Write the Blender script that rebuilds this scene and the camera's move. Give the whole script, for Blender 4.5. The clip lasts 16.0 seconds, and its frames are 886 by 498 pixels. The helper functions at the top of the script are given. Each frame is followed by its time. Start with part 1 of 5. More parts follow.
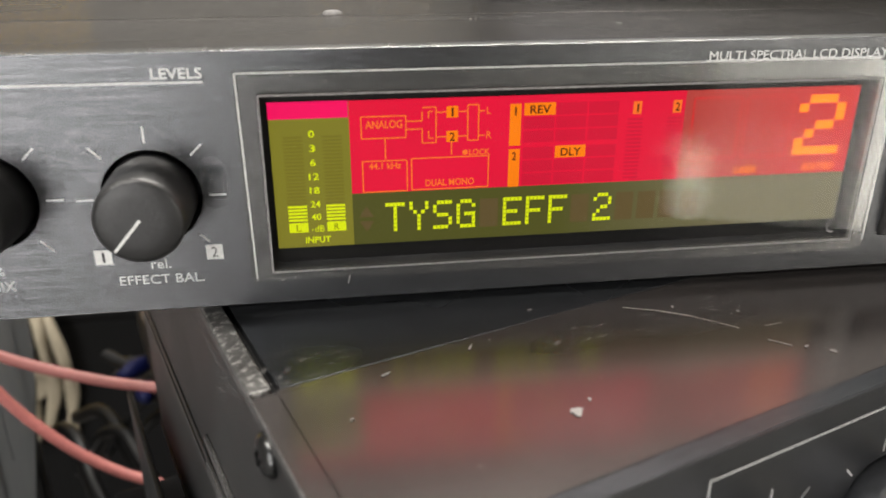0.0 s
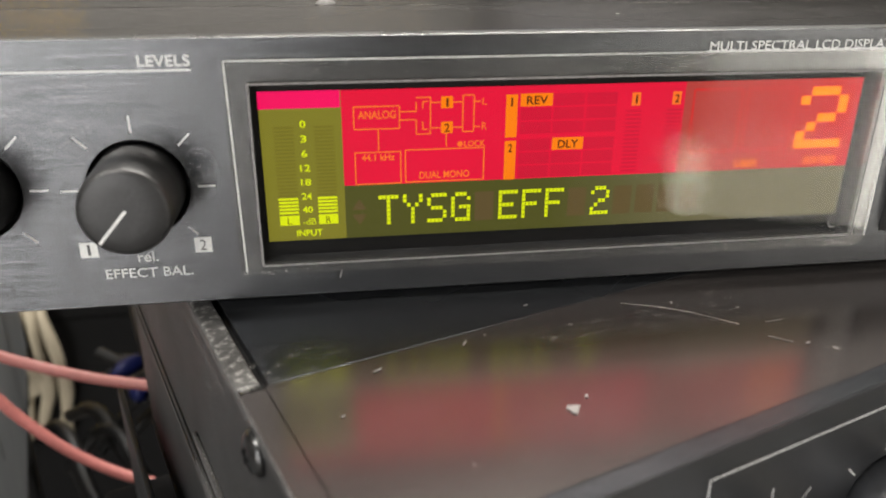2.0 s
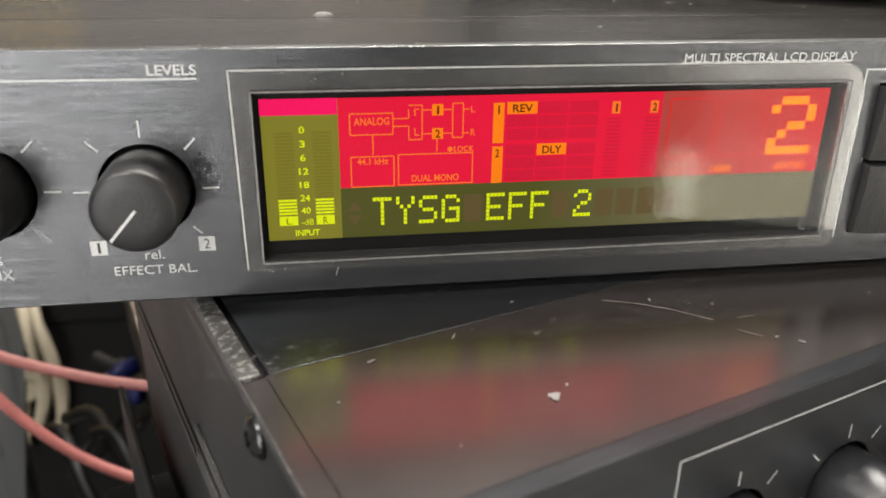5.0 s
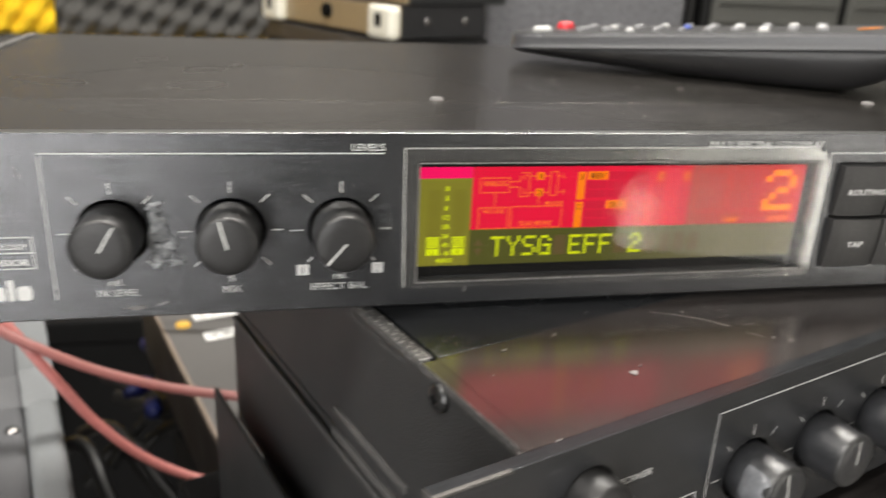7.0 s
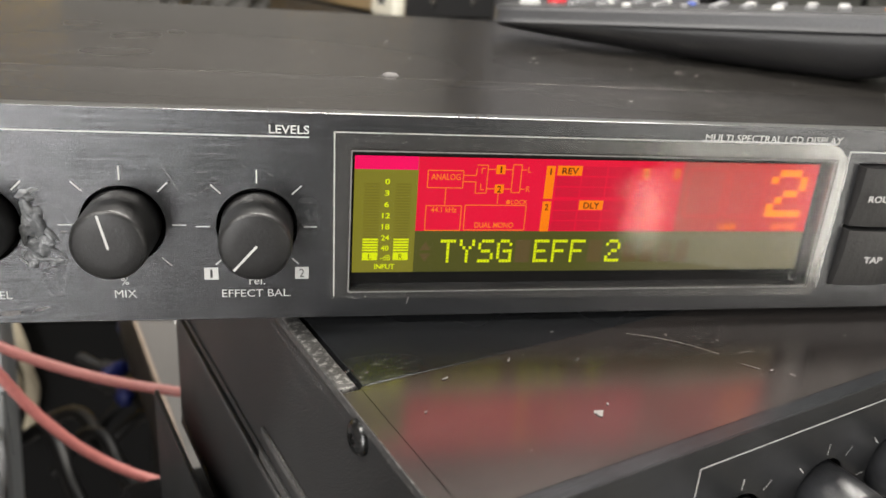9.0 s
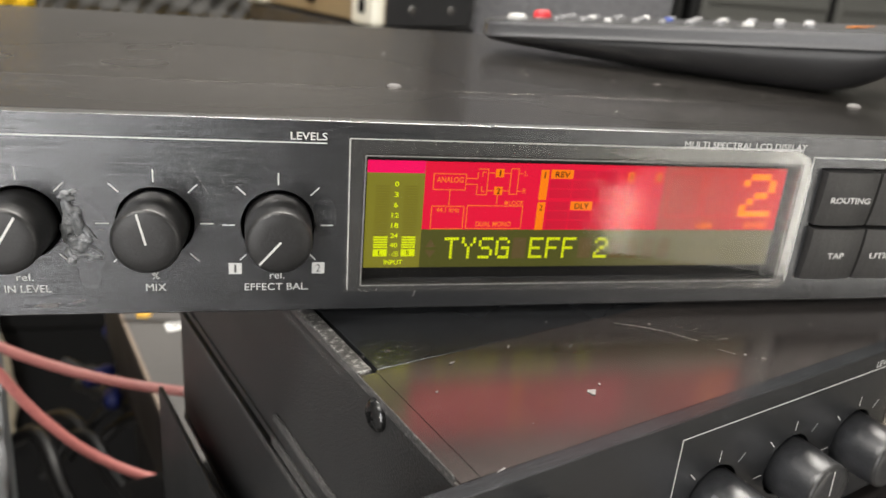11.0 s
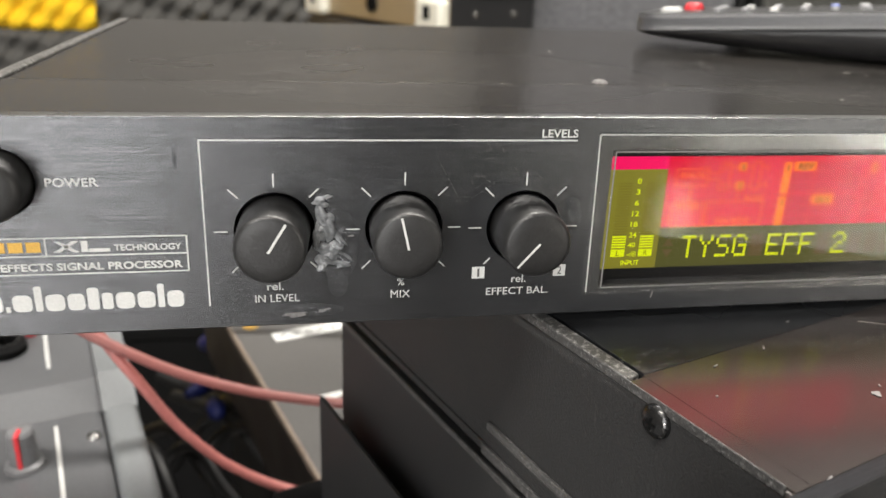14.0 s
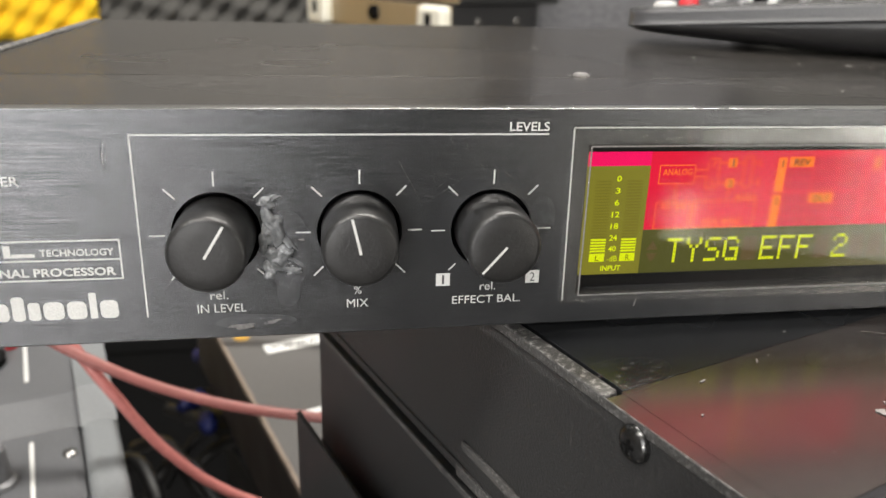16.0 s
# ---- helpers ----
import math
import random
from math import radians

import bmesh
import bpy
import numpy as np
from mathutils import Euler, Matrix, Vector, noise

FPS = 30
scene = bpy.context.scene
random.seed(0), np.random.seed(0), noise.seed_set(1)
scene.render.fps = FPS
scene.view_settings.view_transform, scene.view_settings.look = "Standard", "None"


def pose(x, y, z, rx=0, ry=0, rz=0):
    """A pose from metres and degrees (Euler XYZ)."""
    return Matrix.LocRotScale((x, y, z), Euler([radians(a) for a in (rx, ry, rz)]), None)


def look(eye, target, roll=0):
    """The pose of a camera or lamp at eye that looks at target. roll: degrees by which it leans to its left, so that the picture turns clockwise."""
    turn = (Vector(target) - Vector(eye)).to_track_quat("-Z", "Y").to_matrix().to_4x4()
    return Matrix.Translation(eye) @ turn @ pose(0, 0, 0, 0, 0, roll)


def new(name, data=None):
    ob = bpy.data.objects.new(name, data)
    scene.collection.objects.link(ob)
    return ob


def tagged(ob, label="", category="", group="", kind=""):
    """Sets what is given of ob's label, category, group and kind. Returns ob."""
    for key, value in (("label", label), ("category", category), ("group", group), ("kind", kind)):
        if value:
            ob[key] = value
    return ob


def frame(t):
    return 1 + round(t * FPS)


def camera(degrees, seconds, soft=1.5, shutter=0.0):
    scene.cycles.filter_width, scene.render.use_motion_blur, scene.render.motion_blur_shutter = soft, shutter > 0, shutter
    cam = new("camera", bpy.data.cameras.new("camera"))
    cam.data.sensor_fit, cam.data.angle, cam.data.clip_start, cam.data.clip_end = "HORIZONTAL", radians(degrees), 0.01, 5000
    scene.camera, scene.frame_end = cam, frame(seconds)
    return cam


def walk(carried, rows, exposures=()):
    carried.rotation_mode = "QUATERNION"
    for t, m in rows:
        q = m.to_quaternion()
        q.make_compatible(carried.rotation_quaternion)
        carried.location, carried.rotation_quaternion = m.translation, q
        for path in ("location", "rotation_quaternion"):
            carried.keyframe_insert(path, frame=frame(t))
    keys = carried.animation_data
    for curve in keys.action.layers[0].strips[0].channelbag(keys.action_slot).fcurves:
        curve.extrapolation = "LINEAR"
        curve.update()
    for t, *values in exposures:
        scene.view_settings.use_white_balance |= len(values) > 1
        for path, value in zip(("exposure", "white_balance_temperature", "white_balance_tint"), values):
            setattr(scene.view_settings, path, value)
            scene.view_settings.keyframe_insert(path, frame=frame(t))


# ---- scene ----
cam = camera(58.73, 16.0, soft=1.5, shutter=0.4)
cam.data.dof.use_dof, cam.data.dof.focus_distance, cam.data.dof.aperture_fstop = True, 0.162, 20.0
# seconds, eye, yaw, pitch, roll
PATH = [
    (0, (0.09489, -0.12807, 0.06426), -8.457, -23.324, 0.133),
    (0.5, (0.09587, -0.12395, 0.06187), -8.573, -23.463, 0.207),
    (1, (0.09552, -0.12437, 0.06222), -8.786, -23.501, 0.361),
    (1.5, (0.09604, -0.12519, 0.06221), -8.699, -23.410, 0.378),
    (2, (0.09566, -0.12579, 0.06214), -8.722, -23.351, 0.423),
    (2.5, (0.09631, -0.12642, 0.06302), -8.780, -23.297, 0.452),
    (3, (0.09680, -0.12668, 0.06306), -8.697, -23.130, 0.374),
    (3.5, (0.09756, -0.12680, 0.06363), -8.718, -23.165, 0.326),
    (4, (0.09731, -0.12723, 0.06347), -8.733, -23.047, 0.289),
    (4.2, (0.09748, -0.12745, 0.06338), -8.644, -23.001, 0.277),
    (6.3, (0.08352, -0.16455, 0.07495), -10.918, -21.790, 2.105),
    (6.5, (0.08012, -0.17107, 0.08077), -11.267, -21.329, 2.271),
    (7, (0.05045, -0.18028, 0.08405), -12.643, -20.567, 2.832),
    (7.3, (0.02980, -0.18981, 0.07733), 347.484, -20.491, 2.608),
    (7.5, (0.05409, -0.20330, 0.09258), -11.978, -20.218, 2.346),
    (7.8, (0.08494, -0.23558, 0.10911), -9.706, -20.297, 1.011),
    (8, (0.08729, -0.22383, 0.10945), -9.430, -20.429, 1.263),
    (8.2, (0.08022, -0.18460, 0.09029), -9.624, -20.974, 1.992),
    (8.5, (0.07134, -0.14460, 0.07129), -11.032, -21.670, 3.473),
    (9, (0.07152, -0.15276, 0.07808), -12.030, -21.800, 4.358),
    (11.3, (0.05698, -0.16903, 0.08196), -14.009, -20.885, 4.819),
    (11.5, (0.05214, -0.17204, 0.08277), -13.995, -20.734, 4.711),
    (12, (0.04386, -0.18333, 0.08375), -13.885, -20.716, 4.523),
    (12.5, (0.04742, -0.18609, 0.08552), -13.505, -20.923, 4.050),
    (13, (0.02610, -0.17091, 0.08444), -12.485, -20.752, 2.789),
    (13.5, (0.01495, -0.15678, 0.07853), -11.168, -20.809, 2.337),
    (14, (0.01910, -0.15271, 0.07522), -10.820, -20.847, 2.363),
    (14.5, (0.02768, -0.13258, 0.06424), -10.100, -20.529, 1.860),
    (15, (0.03487, -0.13090, 0.06280), -9.863, -20.480, 1.677),
    (15.5, (0.03143, -0.13755, 0.06585), -9.755, -20.228, 1.560),
    (16, (0.03088, -0.14167, 0.06947), -10.066, -20.118, 1.821),
]


def heading(eye, yaw, pitch):
    y, p = radians(yaw), radians(pitch)
    return (eye[0] - math.sin(y) * math.cos(p), eye[1] + math.cos(y) * math.cos(p), eye[2] + math.sin(p))


walk(cam, [(t, look(eye, heading(eye, yaw, pitch), roll)) for t, eye, yaw, pitch, roll in PATH])
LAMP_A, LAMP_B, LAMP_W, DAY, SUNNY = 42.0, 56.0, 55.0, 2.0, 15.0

scene.view_settings.exposure = 0.0

# ---------------------------------------------------------------- world and light
world = bpy.data.worlds.new("world")
scene.world = world
world.use_nodes = True
wn = world.node_tree
sky = wn.nodes.new("ShaderNodeTexSky")
sky.sky_type = 'NISHITA'
sky.sun_disc = False
sky.sun_elevation = radians(40)
sky.sun_rotation = radians(150)
wn.links.new(sky.outputs[0], wn.nodes["Background"].inputs[0])
wn.nodes["Background"].inputs[1].default_value = 0.1


def area_lamp(name, m, sx, sy, watts, colour):
    d = bpy.data.lights.new(name, 'AREA')
    d.shape, d.size, d.size_y, d.energy, d.color = 'RECTANGLE', sx, sy, watts, colour
    ob = new(name, d)
    ob.matrix_world = m
    return ob


# two ceiling battens
area_lamp("ceiling_lamp_light", look((-0.75, -0.55, 1.55), (-0.75, -0.55, 0)), 1.2, 0.25, LAMP_A, (1.0, 0.955, 0.89))
area_lamp("ceiling_lamp_light", look((0.45, 0.75, 1.55), (0.45, 0.75, 0)), 1.2, 0.25, LAMP_B, (1.0, 0.955, 0.89))
# daylight in the window of the wall behind
area_lamp("window_daylight", look((-0.88, -1.95, 0.30), (-0.88, 0, 0.30)), 0.85, 2.1, LAMP_W, (1.0, 0.975, 0.95))


# ---------------------------------------------------------------- materials
def nodes_of(name):
    m = bpy.data.materials.new(name)
    m.use_nodes = True
    nt = m.node_tree
    return m, nt, nt.nodes["Principled BSDF"]


def noise_node(nt, scale, stretch=(1, 1, 1), detail=4.0, rough=0.6):
    tc = nt.nodes.new("ShaderNodeTexCoord")
    mp = nt.nodes.new("ShaderNodeMapping")
    mp.inputs["Scale"].default_value = stretch
    n = nt.nodes.new("ShaderNodeTexNoise")
    n.inputs["Scale"].default_value = scale
    n.inputs["Detail"].default_value = detail
    n.inputs["Roughness"].default_value = rough
    nt.links.new(tc.outputs["Object"], mp.inputs["Vector"])
    nt.links.new(mp.outputs[0], n.inputs["Vector"])
    return n


def ramp_node(nt, src, lo, hi, a, b):
    r = nt.nodes.new("ShaderNodeMapRange")
    r.inputs["From Min"].default_value, r.inputs["From Max"].default_value = lo, hi
    r.inputs["To Min"].default_value, r.inputs["To Max"].default_value = a, b
    nt.links.new(src, r.inputs["Value"])
    return r.outputs[0]


def mix_node(nt, fac, a, b):
    x = nt.nodes.new("ShaderNodeMix")
    x.data_type = 'RGBA'
    for k, v in ((6, a), (7, b)):
        if isinstance(v, tuple):
            x.inputs[k].default_value = (*v, 1)
        else:
            nt.links.new(v, x.inputs[k])
    if isinstance(fac, float):
        x.inputs[0].default_value = fac
    else:
        nt.links.new(fac, x.inputs[0])
    return x.outputs[2]


def surface(name, base, rough, metal=0.0, grain=300.0, stretch=(1, 1, 1), vary=0.25, rvary=0.1, bump=0.0, wear=None, wear_at=(0.66, 0.72),
            wear_scale=120.0, wear_stretch=(1, 1, 1), spec=0.5, blotch=12.0):
    """A surface with grain, large blotches, and if wear is given a worn colour in spots."""
    m, nt, p = nodes_of(name)
    g = noise_node(nt, grain, stretch, 5.0)
    big = noise_node(nt, blotch, (1, 1, 1), 3.0)
    dark = tuple(c * (1 - vary) for c in base)
    light = tuple(min(1.0, c * (1 + vary)) for c in base)
    col = mix_node(nt, ramp_node(nt, g.outputs["Fac"], 0.3, 0.7, 0, 1), dark, light)
    col = mix_node(nt, ramp_node(nt, big.outputs["Fac"], 0.35, 0.7, 0, 0.35), col, light)
    if wear:
        w = noise_node(nt, wear_scale, wear_stretch, 8.0, 0.7)
        col = mix_node(nt, ramp_node(nt, w.outputs["Fac"], wear_at[0], wear_at[1], 0, 1), col, wear)
    nt.links.new(col, p.inputs["Base Color"])
    nt.links.new(ramp_node(nt, big.outputs["Fac"], 0.3, 0.7, max(0.02, rough - rvary), min(1, rough + rvary)), p.inputs["Roughness"])
    p.inputs["Metallic"].default_value = metal
    p.inputs["Specular IOR Level"].default_value = spec
    if bump:
        b = nt.nodes.new("ShaderNodeBump")
        b.inputs["Strength"].default_value = bump
        b.inputs["Distance"].default_value = 0.0003
        nt.links.new(g.outputs["Fac"], b.inputs["Height"])
        nt.links.new(b.outputs[0], p.inputs["Normal"])
    return m


def glowing(name, colour, strength=1.0, base=(0.004, 0.004, 0.004)):
    m, nt, p = nodes_of(name)
    p.inputs["Base Color"].default_value = (*base, 1)
    p.inputs["Roughness"].default_value = 0.5
    p.inputs["Specular IOR Level"].default_value = 0.05
    g = noise_node(nt, 60.0, (1, 1, 1), 2.0)
    col = mix_node(nt, ramp_node(nt, g.outputs["Fac"], 0.3, 0.7, 0, 1), tuple(c * 0.93 for c in colour), colour)
    nt.links.new(col, p.inputs["Emission Color"])
    p.inputs["Emission Strength"].default_value = strength
    return m


def clear_plastic(name, haze, rough, haze_colour=(0.6, 0.58, 0.54), least=0.042):
    """Clear sheet: transparent with a Fresnel gloss and a little surface haze."""
    m, nt, p = nodes_of(name)
    nt.nodes.remove(p)
    out = nt.nodes["Material Output"]
    tr = nt.nodes.new("ShaderNodeBsdfTransparent")
    tr.inputs[0].default_value = (0.96, 0.96, 0.95, 1)
    di = nt.nodes.new("ShaderNodeBsdfDiffuse")
    di.inputs[0].default_value = (*haze_colour, 1)
    gl = nt.nodes.new("ShaderNodeBsdfGlossy")
    gl.inputs["Roughness"].default_value = rough
    lw = nt.nodes.new("ShaderNodeLayerWeight")
    pw = nt.nodes.new("ShaderNodeMath")
    pw.operation = 'POWER'
    pw.inputs[1].default_value = 4.0
    nt.links.new(lw.outputs["Facing"], pw.inputs[0])
    gloss = ramp_node(nt, pw.outputs[0], 0, 1, least, 0.75)
    a, b = nt.nodes.new("ShaderNodeMixShader"), nt.nodes.new("ShaderNodeMixShader")
    n = noise_node(nt, 45.0, (1, 1, 1), 6.0)
    nt.links.new(ramp_node(nt, n.outputs["Fac"], 0.35, 0.75, haze * 0.5, haze * 1.6), a.inputs[0])
    nt.links.new(tr.outputs[0], a.inputs[1])
    nt.links.new(di.outputs[0], a.inputs[2])
    nt.links.new(gloss, b.inputs[0])
    nt.links.new(a.outputs[0], b.inputs[1])
    nt.links.new(gl.outputs[0], b.inputs[2])
    nt.links.new(b.outputs[0], out.inputs[0])
    return m


PANEL = surface("brushed_black_aluminium", (0.092, 0.0943, 0.099), 0.20, 0.78, 190, (0.2, 1, 44), 0.5, 0.04, 0.22, (0.2, 0.2, 0.2), (0.76, 0.82), 260, (0.3, 1, 6))
STRIP = surface("anodised_black_metal", (0.13, 0.121, 0.111), 0.19, 0.9, 160, (0.2, 30, 1), 0.22, 0.05, 0.06, (0.3, 0.28, 0.26), (0.72, 0.77), 130)
HAZY = surface("hazy_black_metal", (0.205, 0.184, 0.175), 0.205, 0.9, 22, (0.4, 1.2, 1), 0.13, 0.035, 0.0, (0.25, 0.235, 0.225), (0.58, 0.80), 55, (0.6, 1.6, 1), 0.5, 14.0)
COOL = surface("blue_black_painted_steel", (0.080, 0.085, 0.092), 0.25, 0.85, 500, (0.3, 4, 1), 0.25, 0.05, 0.1, (0.3, 0.29, 0.28), (0.74, 0.78), 160)
LID = surface("black_painted_steel", (0.082, 0.075, 0.067), 0.22, 0.85, 500, (0.3, 4, 1), 0.3, 0.06, 0.12, (0.3, 0.29, 0.28), (0.72, 0.76), 160)
# paler metal for the top edge, its bright highlight line put into colour
EDGEGLINT = surface("panel_edge_glint_metal", (0.26, 0.26, 0.255), 0.28, 0.9, 160, (0.2, 30, 1), 0.3, 0.05, 0.05)
SIDE = surface("black_powder_coat", (0.0225, 0.0225, 0.0227), 0.40, 0.0, 1400, (1, 1, 1), 0.35, 0.08, 0.9, (0.12, 0.117, 0.113), (0.67, 0.73), 900)
RIBWEAR = surface("rubbed_powder_coat", (0.045, 0.044, 0.043), 0.42, 0.0, 1600, (1, 1, 1), 0.5, 0.08, 0.6, (0.17, 0.167, 0.163), (0.52, 0.64), 1300)
WORN = surface("worn_black_edge", (0.075, 0.073, 0.07), 0.42, 0.2, 1500, (1, 1, 1), 0.45, 0.1, 0.4, (0.42, 0.41, 0.39), (0.5, 0.66), 700)
BAREEDGE = surface("rubbed_metal_edge", (0.13, 0.122, 0.115), 0.5, 0.4, 900, (1, 1, 1), 0.4, 0.1, 0.2, (0.04, 0.038, 0.036), (0.48, 0.6), 900)
RUBBER = surface("matt_black_plastic", (0.028, 0.0275, 0.027), 0.45, 0.0, 1800, (1, 1, 1), 0.25, 0.08, 0.3, (0.07, 0.07, 0.07), (0.7, 0.78), 350)
KNOBMAT = surface("soft_black_knob_plastic", (0.0105, 0.0102, 0.0102), 0.47, 0.0, 1500, (1, 1, 1), 0.3, 0.08, 0.25, (0.09, 0.09, 0.09), (0.67, 0.78), 240)
# rim ring paler than the knob, the edge highlight put into its colour
RIMHIGHLIGHT = surface("knob_rim_highlight", (0.02, 0.02, 0.02), 0.4, 0.0, 1500, (1, 1, 1), 0.5, 0.08, 0.2, (0.1, 0.1, 0.1), (0.55, 0.7), 320)
GLOSSKNOB = surface("satin_grey_black_knob_plastic", (0.022, 0.0228, 0.025), 0.36, 0.0, 1200, (1, 1, 1), 0.35, 0.06, 0.35, (0.07, 0.07, 0.075), (0.64, 0.8), 300, (1, 1, 1), 0.8)
# near-black: shade painted into slots and recesses, also black dials and sockets
DARK = surface("black_part_and_recess_shade", (0.004, 0.004, 0.004), 0.7, 0.0, 500, spec=0.1)
PRINT = surface("white_print", (0.52, 0.52, 0.505), 0.55, 0.0, 3000, (1, 1, 1), 0.18, 0.05)
PRINTDARK = surface("dark_print", (0.03, 0.03, 0.03), 0.55, 0.0, 3000)
YELLOWPRINT = surface("amber_print", (0.62, 0.36, 0.05), 0.55, 0.0, 3000, (1, 1, 1), 0.15, 0.05)
PINK = surface("pink_sticker_paper", (0.75, 0.09, 0.16), 0.5, 0.0, 900)
GLUE = surface("smeared_grey_glue", (0.15, 0.155, 0.16), 0.22, 0.0, 500, (1, 1, 1), 0.6, 0.12, 0.6, (0.45, 0.46, 0.47), (0.58, 0.7), 420)
PALEGLUE = surface("dried_pale_glue", (0.12, 0.124, 0.133), 0.3, 0.0, 300, (1, 1, 1), 0.3, 0.1, 0.3)
FLAKE = surface("pale_paint_chip", (0.2, 0.19, 0.18), 0.6, 0.0, 2500, (1, 1, 1), 0.2, 0.05, 0.3)
SCRATCH = surface("bright_scratch", (0.42, 0.4, 0.37), 0.4, 0.4, 2500, (1, 1, 1), 0.3, 0.05)
FAINT = surface("faint_scuff", (0.065, 0.063, 0.061), 0.5, 0.3, 1800, (1, 1, 1), 0.5, 0.05)
DUST = surface("grey_dust_smear", (0.16, 0.152, 0.147), 0.7, 0.0, 1800, (1, 1, 1), 0.5, 0.05, 0.3)
STEEL = surface("zinc_screw_steel", (0.36, 0.35, 0.34), 0.25, 1.0, 800, (1, 1, 1), 0.25, 0.08, 0.2)
SCREWBLACK = surface("black_oxide_screw", (0.06, 0.06, 0.06), 0.24, 0.9, 800, (1, 1, 1), 0.3, 0.08, 0.2, (0.55, 0.53, 0.5), (0.6, 0.68), 700)
LENS = clear_plastic("clear_display_window", 0.004, 0.085, (0.6, 0.58, 0.54), 0.030)
BORDER = clear_plastic("frosted_clear_border", 0.022, 0.12, (0.6, 0.58, 0.54), 0.058)
# beige haze painted into the dead units' borders stands in for reflected daylight
SHEENBORDER = clear_plastic("sheen_clear_border", 0.30, 0.2, (0.62, 0.56, 0.45))



def smudge(name, axes, colour, most, scale, stretch=(1, 1, 1), lo=0.42, hi=0.72, rough=0.6):
    """A dry film that thins out towards its rim; axes marks the two directions it lies in."""
    m, nt, p = nodes_of(name)
    p.inputs["Base Color"].default_value = (*colour, 1)
    p.inputs["Roughness"].default_value = rough
    n = noise_node(nt, scale, stretch, 6.0, 0.7)
    tc, mp = nt.nodes.new("ShaderNodeTexCoord"), nt.nodes.new("ShaderNodeMapping")
    mp.inputs["Location"].default_value = tuple(-1.0 * a for a in axes)
    mp.inputs["Scale"].default_value = tuple(2.0 * a for a in axes)
    g = nt.nodes.new("ShaderNodeTexGradient")
    g.gradient_type = 'SPHERICAL'
    nt.links.new(tc.outputs["Generated"], mp.inputs["Vector"])
    nt.links.new(mp.outputs[0], g.inputs["Vector"])
    mu = nt.nodes.new("ShaderNodeMath")
    mu.operation = 'MULTIPLY'
    nt.links.new(ramp_node(nt, n.outputs["Fac"], lo, hi, 0, most), mu.inputs[0])
    nt.links.new(ramp_node(nt, g.outputs["Fac"], 0.0, 0.55, 0, 1), mu.inputs[1])
    nt.links.new(mu.outputs[0], p.inputs["Alpha"])
    return m


TOPFILM = smudge("pale_dust_film", (1, 1, 0), (0.34, 0.32, 0.30), 0.07, 160, (0.7, 1.6, 1))
TOPRUB = smudge("rubbed_scuff_film", (1, 1, 0), (0.48, 0.46, 0.43), 0.42, 700, (0.5, 1.4, 1), 0.56, 0.72)
SIDEFILM = smudge("side_scuff_film", (0, 1, 1), (0.30, 0.29, 0.28), 0.75, 2200, (1, 1, 1), 0.52, 0.66)
SKIRTSCUFF = smudge("scuffed_knob_skirt", (1, 0, 1), (0.40, 0.40, 0.40), 0.5, 500, (1, 1, 1), 0.36, 0.66)
FRONTGLOSS = smudge("dark_glue_film", (1, 0, 1), (0.03, 0.032, 0.035), 0.5, 700, (1, 1, 1), 0.42, 0.62, 0.16)
FRONTRIM = smudge("pale_glue_crust", (1, 0, 1), (0.42, 0.43, 0.45), 0.55, 900, (1, 1, 1), 0.52, 0.68, 0.35)

GLOW = {
    "magenta": glowing("display_magenta", (1.0, 0.0, 0.12)),
    "red": glowing("display_red", (0.86, 0.003, 0.04)),
    "olive": glowing("display_olive", (0.225, 0.205, 0.018)),
    "yellow": glowing("display_yellow", (0.80, 0.90, 0.0)),
    "orange": glowing("display_orange", (1.1, 0.235, 0.0)),
    "dimorange": glowing("display_dim_orange", (1.05, 0.19, 0.02)),
    "ghost": glowing("display_ghost_red", (0.70, 0.003, 0.034)),
    "ghostbar": glowing("display_ghost_bar", (0.19, 0.165, 0.013)),
    "ghostcell": glowing("display_ghost_cell", (0.118, 0.080, 0.026)),
    "ghostorange": glowing("display_ghost_orange", (0.72, 0.024, 0.02)),
    "ink": glowing("display_ink", (0.12, 0.02, 0.0)),
    "inkgreen": glowing("display_ink_green", (0.12, 0.11, 0.0)),
}


def graded(name, left, right, x0, x1):
    """A lit field whose colour drifts from one side to the other."""
    m, nt, p = nodes_of(name)
    p.inputs["Base Color"].default_value = (0.004, 0.004, 0.004, 1)
    p.inputs["Specular IOR Level"].default_value = 0.05
    tc, sp = nt.nodes.new("ShaderNodeTexCoord"), nt.nodes.new("ShaderNodeSeparateXYZ")
    nt.links.new(tc.outputs["Object"], sp.inputs[0])
    nt.links.new(mix_node(nt, ramp_node(nt, sp.outputs[0], x0, x1, 0, 1), left, right), p.inputs["Emission Color"])
    p.inputs["Emission Strength"].default_value = 1.0
    return m


GLOW["digit"] = glowing("display_digit", (1.6, 0.36, 0.0))
GLOW["text"] = graded("display_text_field", (0.078, 0.078, 0.011), (0.165, 0.145, 0.075), 0.135, 0.172)
GLOW["number"] = graded("display_number_field", (0.46, 0.05, 0.04), (0.70, 0.022, 0.026), 0.158, 0.190)
# glow of unseen planes; strengths tuned to the bright reflections they must give
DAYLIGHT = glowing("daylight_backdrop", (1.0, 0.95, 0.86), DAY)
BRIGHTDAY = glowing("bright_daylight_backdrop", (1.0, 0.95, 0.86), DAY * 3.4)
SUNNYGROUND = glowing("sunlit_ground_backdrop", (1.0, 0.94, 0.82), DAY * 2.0)
